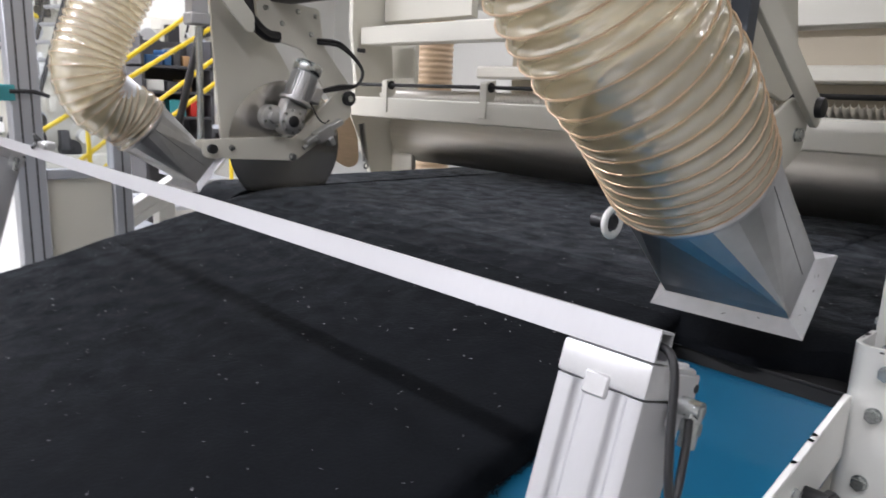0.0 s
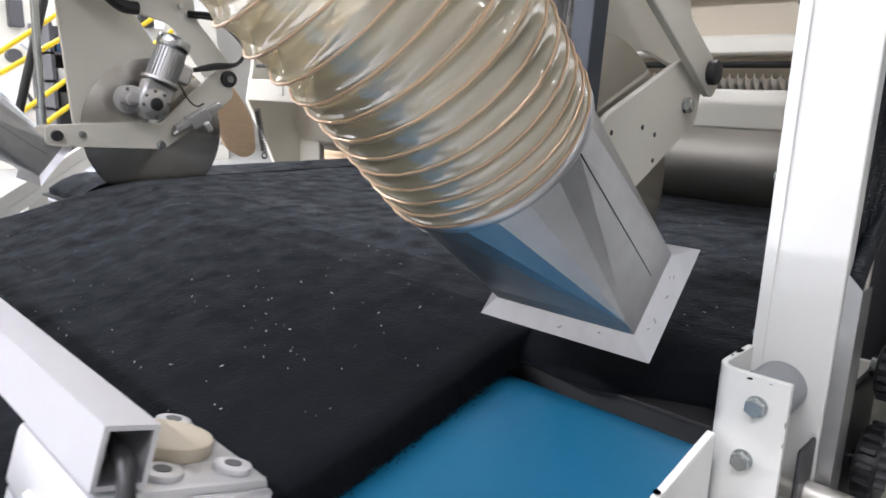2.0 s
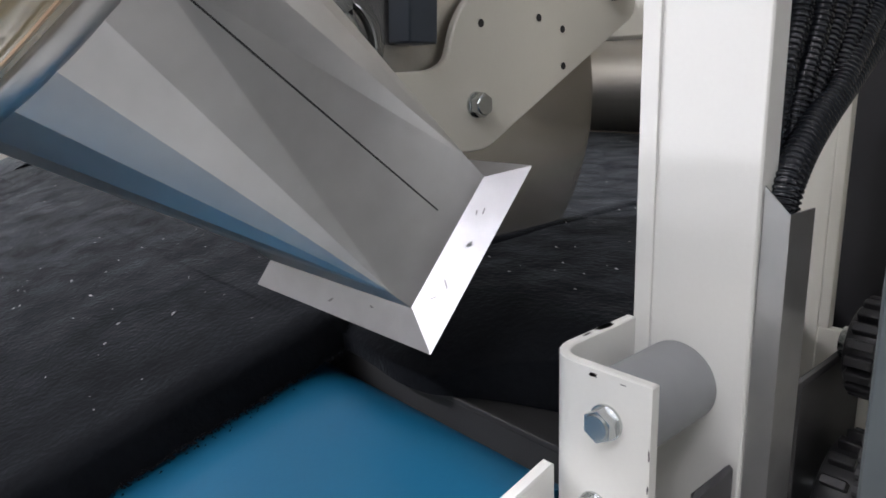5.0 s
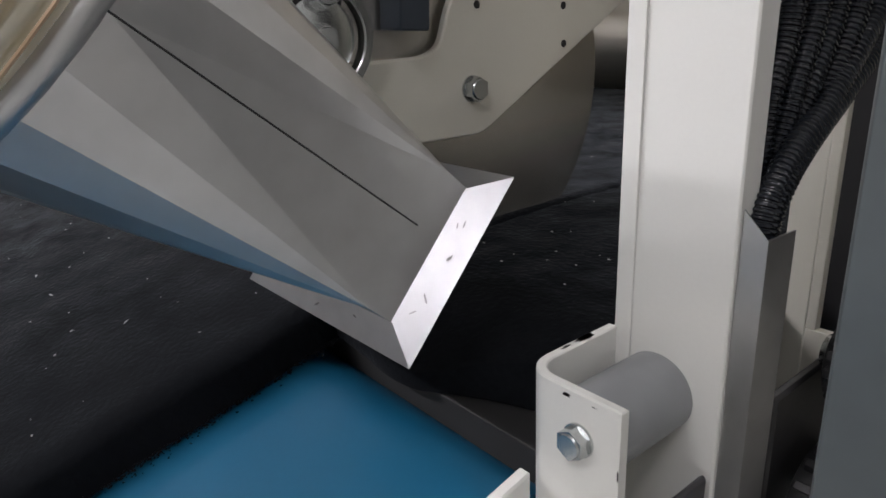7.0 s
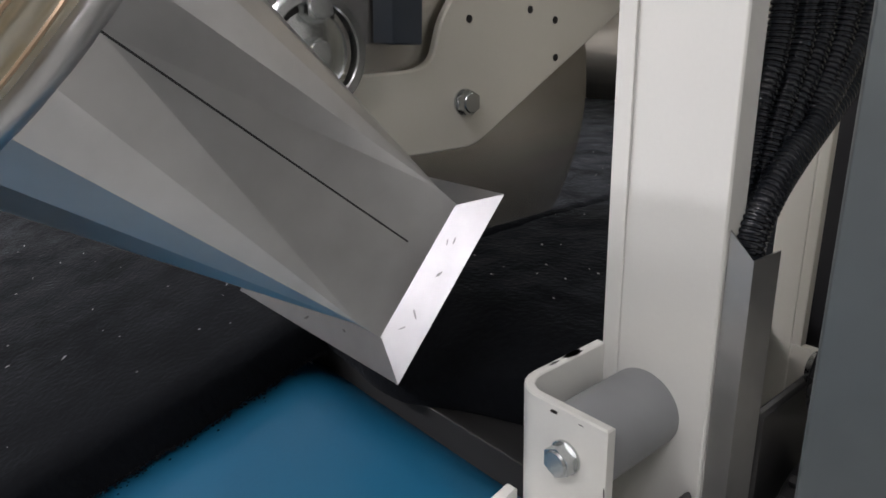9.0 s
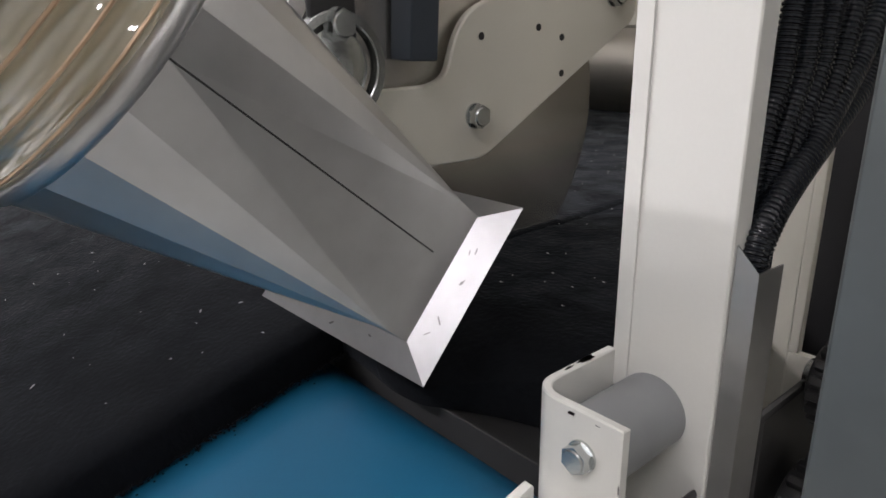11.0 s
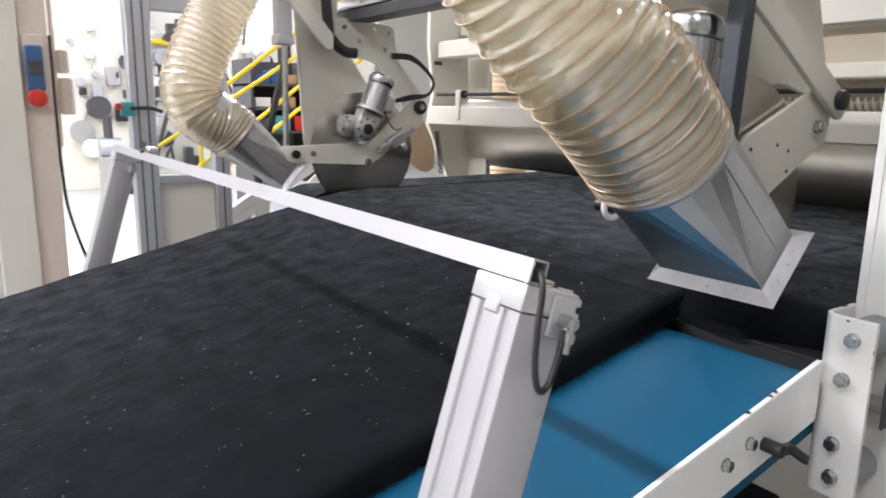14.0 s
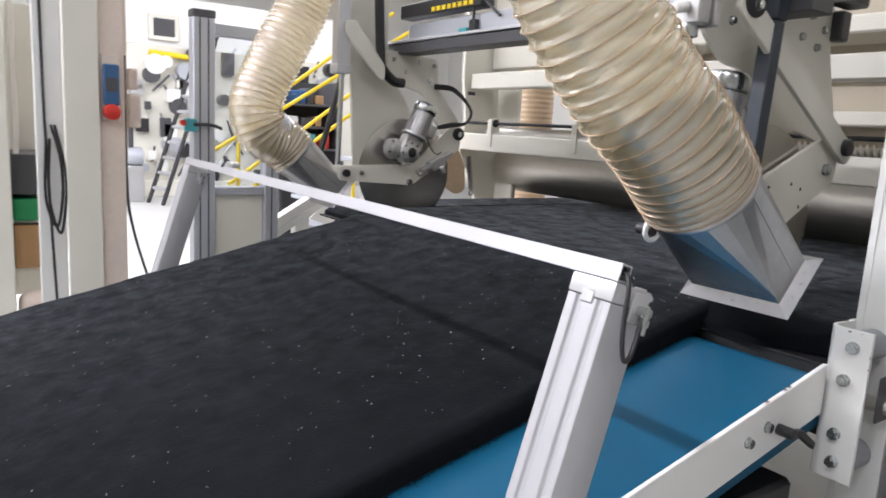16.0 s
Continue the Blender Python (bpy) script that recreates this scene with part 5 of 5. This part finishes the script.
stairs = thing("yellow_stair", "yellow tubular stair railing beside a steel stair", "stair", (-4.6, 1.7, 0))
X = -4.6
for (a, b) in (((1.0, 1.135), (2.75, 2.25)), ((1.30, 1.02), (2.75, 2.10)), ((1.45, 0.98), (2.70, 1.90)), ((1.5, 1.56), (2.6, 2.38))):
    part("rail", rodded((X, *a), (X, *b), 0.014, 12), YELLOW, stairs)
for y, z0, z1 in ((1.37, 0.0, 1.36), (2.3, 0.6, 2.1)):
    part("railing_post", rodded((X, y, z0), (X, y, z1), 0.014, 12), YELLOW, stairs)
for k in range(7):
    part("tread", boxed(X - 0.75, X - 0.03, 1.2 + 0.22 * k, 1.44 + 0.22 * k, 0.16 + 0.17 * k, 0.19 + 0.17 * k, 0.003), ALUGREY, stairs)
part("stringer", plated([(1.5, 0.0), (1.75, 0.0), (3.0, 1.0), (3.0, 1.25)], X - 0.8, X - 0.78), WHITE, stairs)
post2 = thing("yellow_bollard", "yellow upright tube behind the side frame", "post", (-3.6, 3.1, 0))
part("tube", rodded((-3.55, 3.0, 0), (-3.55, 3.0, 1.75), 0.025, 14), YELLOW, post2)
part("brace", rodded((-3.55, 3.0, 1.70), (-3.45, 3.15, 1.50), 0.02, 12), YELLOW, post2)

shelf = thing("tool_shelf", "dark steel shelf filled with boxes against the wall", "shelf", (-6.4, 2.6, 0))
for z in (1.22, 1.44, 1.66):
    part("board", boxed(-6.7, -6.2, 2.3, 2.95, z - 0.012, z + 0.012, 0.002), DKGREY, shelf)
for y in (2.3, 2.92):
    part("upright", boxed(-6.7, -6.2, y, y + 0.03, 0, 1.9, 0.002), DKGREY, shelf)
part("back", boxed(-6.72, -6.70, 2.3, 2.95, 0, 1.9, 0.002), DKGREY, shelf)
for z in (1.233, 1.453, 1.673):
    y = 2.36
    while y < 2.80:
        w = random.uniform(0.06, 0.16)
        m = random.choice((RED, DKGREY, BLUE, CARD, TEAL, WHITE, RED, DKGREY))
        bx = thing("storage_box", "small storage box on the dark shelf", "box", (-6.4, y, z), "boxes on the dark shelf")
        part("body", boxed(-6.5, -6.25, y, y + w, z, z + random.uniform(0.08, 0.16), 0.006), m, bx)
        y += w + random.uniform(0.01, 0.05)

hose3 = thing("suction_hose", "ribbed tan suction hose upright behind the side frame", "suction hose", (-3.195, 2.90, 0.0), "clear suction hoses")
TANHOSE = mat("tan_ribbed_plastic", (0.66, 0.49, 0.33), 0.35, wear=0.12, wear_scale=6)
bm = bmnew()
pts = [Vector((-3.195, 2.90, 0.008 * i)) for i in range(325)]
sweep(bm, pts, lambda i: 0.125 + 0.007 * abs(math.sin(math.pi * i / 4)), 40, cap=False)
part("hose_wall", bm, TANHOSE, hose3, smooth=180)

# pale machine and ladder at the far end of the hall
far = thing("white_machine", "large white machine with panels, pipes and motors", "machine", (-13.5, 3.5, 0))
part("body", boxed(-14.2, -13.2, 0.8, 7.5, 0, 2.7, 0.02), CREAM, far)
part("upper_body", boxed(-14.6, -13.4, 0.8, 7.5, 2.702, 3.6, 0.02), WHITE, far)
part("base", boxed(-13.2, -12.9, 0.8, 7.5, 0, 0.28, 0.01), CREAM, far)
part("window_frame", boxed(-13.40, -13.33, 2.60, 3.12, 2.80, 3.25, 0.01), CREAM, far)
part("window_pane", boxed(-13.332, -13.325, 2.68, 3.05, 2.87, 3.18, 0.002), DKGREY, far)
part("light_bar", rodded((-13.1, 2.55, 2.55), (-13.1, 3.35, 2.52), 0.05, 12), YELLOW, far)
part("suction_pipe", rodded((-12.75, 3.05, 0.86), (-13.3, 2.9, 0.95), 0.17, 24), ALUGREY, far)
part("pipe_mouth", rodded((-12.748, 3.05, 0.86), (-12.740, 3.05, 0.86), 0.14, 24), BLACK, far)
random.seed(4)
for k in range(120):
    y, z = random.uniform(1.7, 6.2), random.uniform(0.3, 2.65)
    s = random.uniform(0.05, 0.24)
    m = random.choice((BLACK, DKGREY, WHITE, CREAM, ALUGREY, WHITE, CAST, DKGREY))
    if k % 3 == 0:
        part("flange", rodded((-13.22, y, z), (-13.05 + 0.05 * random.random(), y, z), s * 0.8, 16), m, far)
    elif k % 3 == 1:
        part("control_box", boxed(-13.2, -13.02, y, y + s, z, z + s * random.uniform(0.8, 2.2), 0.01), m, far)
    else:
        part("bracket_arm", rodded((-13.15, y, z), (-13.1, y + random.uniform(-0.35, 0.35), z + random.uniform(0.15, 0.5)), 0.02, 8), m, far)
motor = thing("drum_motor", "grey motor on a stand beside the white machine", "motor", (-12.3, 2.0, 0))
part("drum", rodded((-12.3, 1.9, 0.75), (-12.3, 2.25, 0.75), 0.16, 20, bevel=0.02), ALUGREY, motor)
part("stand", boxed(-12.45, -12.15, 1.9, 2.25, 0, 0.6, 0.01), CAST, motor)
part("valve", rodded((-12.3, 2.05, 0.9), (-12.3, 2.05, 1.25), 0.07, 14), DKGREY, motor)

ladder = thing("leaning_ladder", "aluminium ladder leaning on the white machine", "ladder", (-12.0, 2.6, 0))
a0, a1 = Vector((-12.0, 2.28, 0.0)), Vector((-12.0, 3.17, 2.82))
b0, b1 = Vector((-11.6, 2.42, 0.0)), Vector((-11.6, 3.31, 2.82))
part("stile", rodded(a0, a1, 0.035, 8), BLACK, ladder)
part("stile", rodded(b0, b1, 0.035, 8), BLACK, ladder)
for k in range(1, 11):
    part("rung", rodded(a0.lerp(a1, k / 11), b0.lerp(b1, k / 11), 0.03, 8), ALU, ladder)

# devices on the cross rail
unit = thing("control_unit", "long grey control unit with connectors on the cross rail", "control unit", (-1.9, 1.46, 1.9))
part("housing", boxed(-2.42, -1.45, 1.43, 1.50, 1.885, 1.955, 0.006), ALUGREY, unit)
part("connector", boxed(-1.93, -1.89, 1.405, 1.43, 1.886, 1.93, 0.004), BLACK, unit)
part("teal_plug", boxed(-2.0, -1.94, 1.405, 1.43, 1.886, 1.902, 0.003), TEAL, unit)
part("lead", swept([(-1.91, 1.415, 1.93), (-1.90, 1.41, 1.985), (-1.85, 1.41, 2.0), (-1.80, 1.41, 1.97), (-1.75, 1.42, 1.93)], 0.006, 8), BLACK, unit)
chain = thing("cable_chain", "black cable chain with yellow link marks above the rail", "cable chain", (-2.1, 1.42, 2.0))
part("trough", boxed(-2.45, -1.85, 1.40, 1.47, 1.975, 2.035, 0.004, Matrix.Translation((0, 0, 0))), BLACK, chain)
for k in range(8):
    part("mark", boxed(-2.19 + 0.038 * k, -2.166 + 0.038 * k, 1.3975, 1.3995, 1.985, 2.003, 0), YELLOW, chain)


def motions():
    for strip, s0 in STRIPS:
        rows = []
        for k in range(17):
            y, z, a = along(s0 + SPEED * k)
            rows.append((float(k), pose(0, y, z, math.degrees(a), 0, 0)))
        walk(strip, rows)
    for d in DISCS:
        base = d.location.copy()
        walk(d, [(float(k), pose(*base, 50.0 * k, 0, 0)) for k in range(17)])
    base = cylinder.location.copy()
    walk(cylinder, [(float(k), pose(*base, 10.4 * k, 0, 0)) for k in range(17)])


motions()
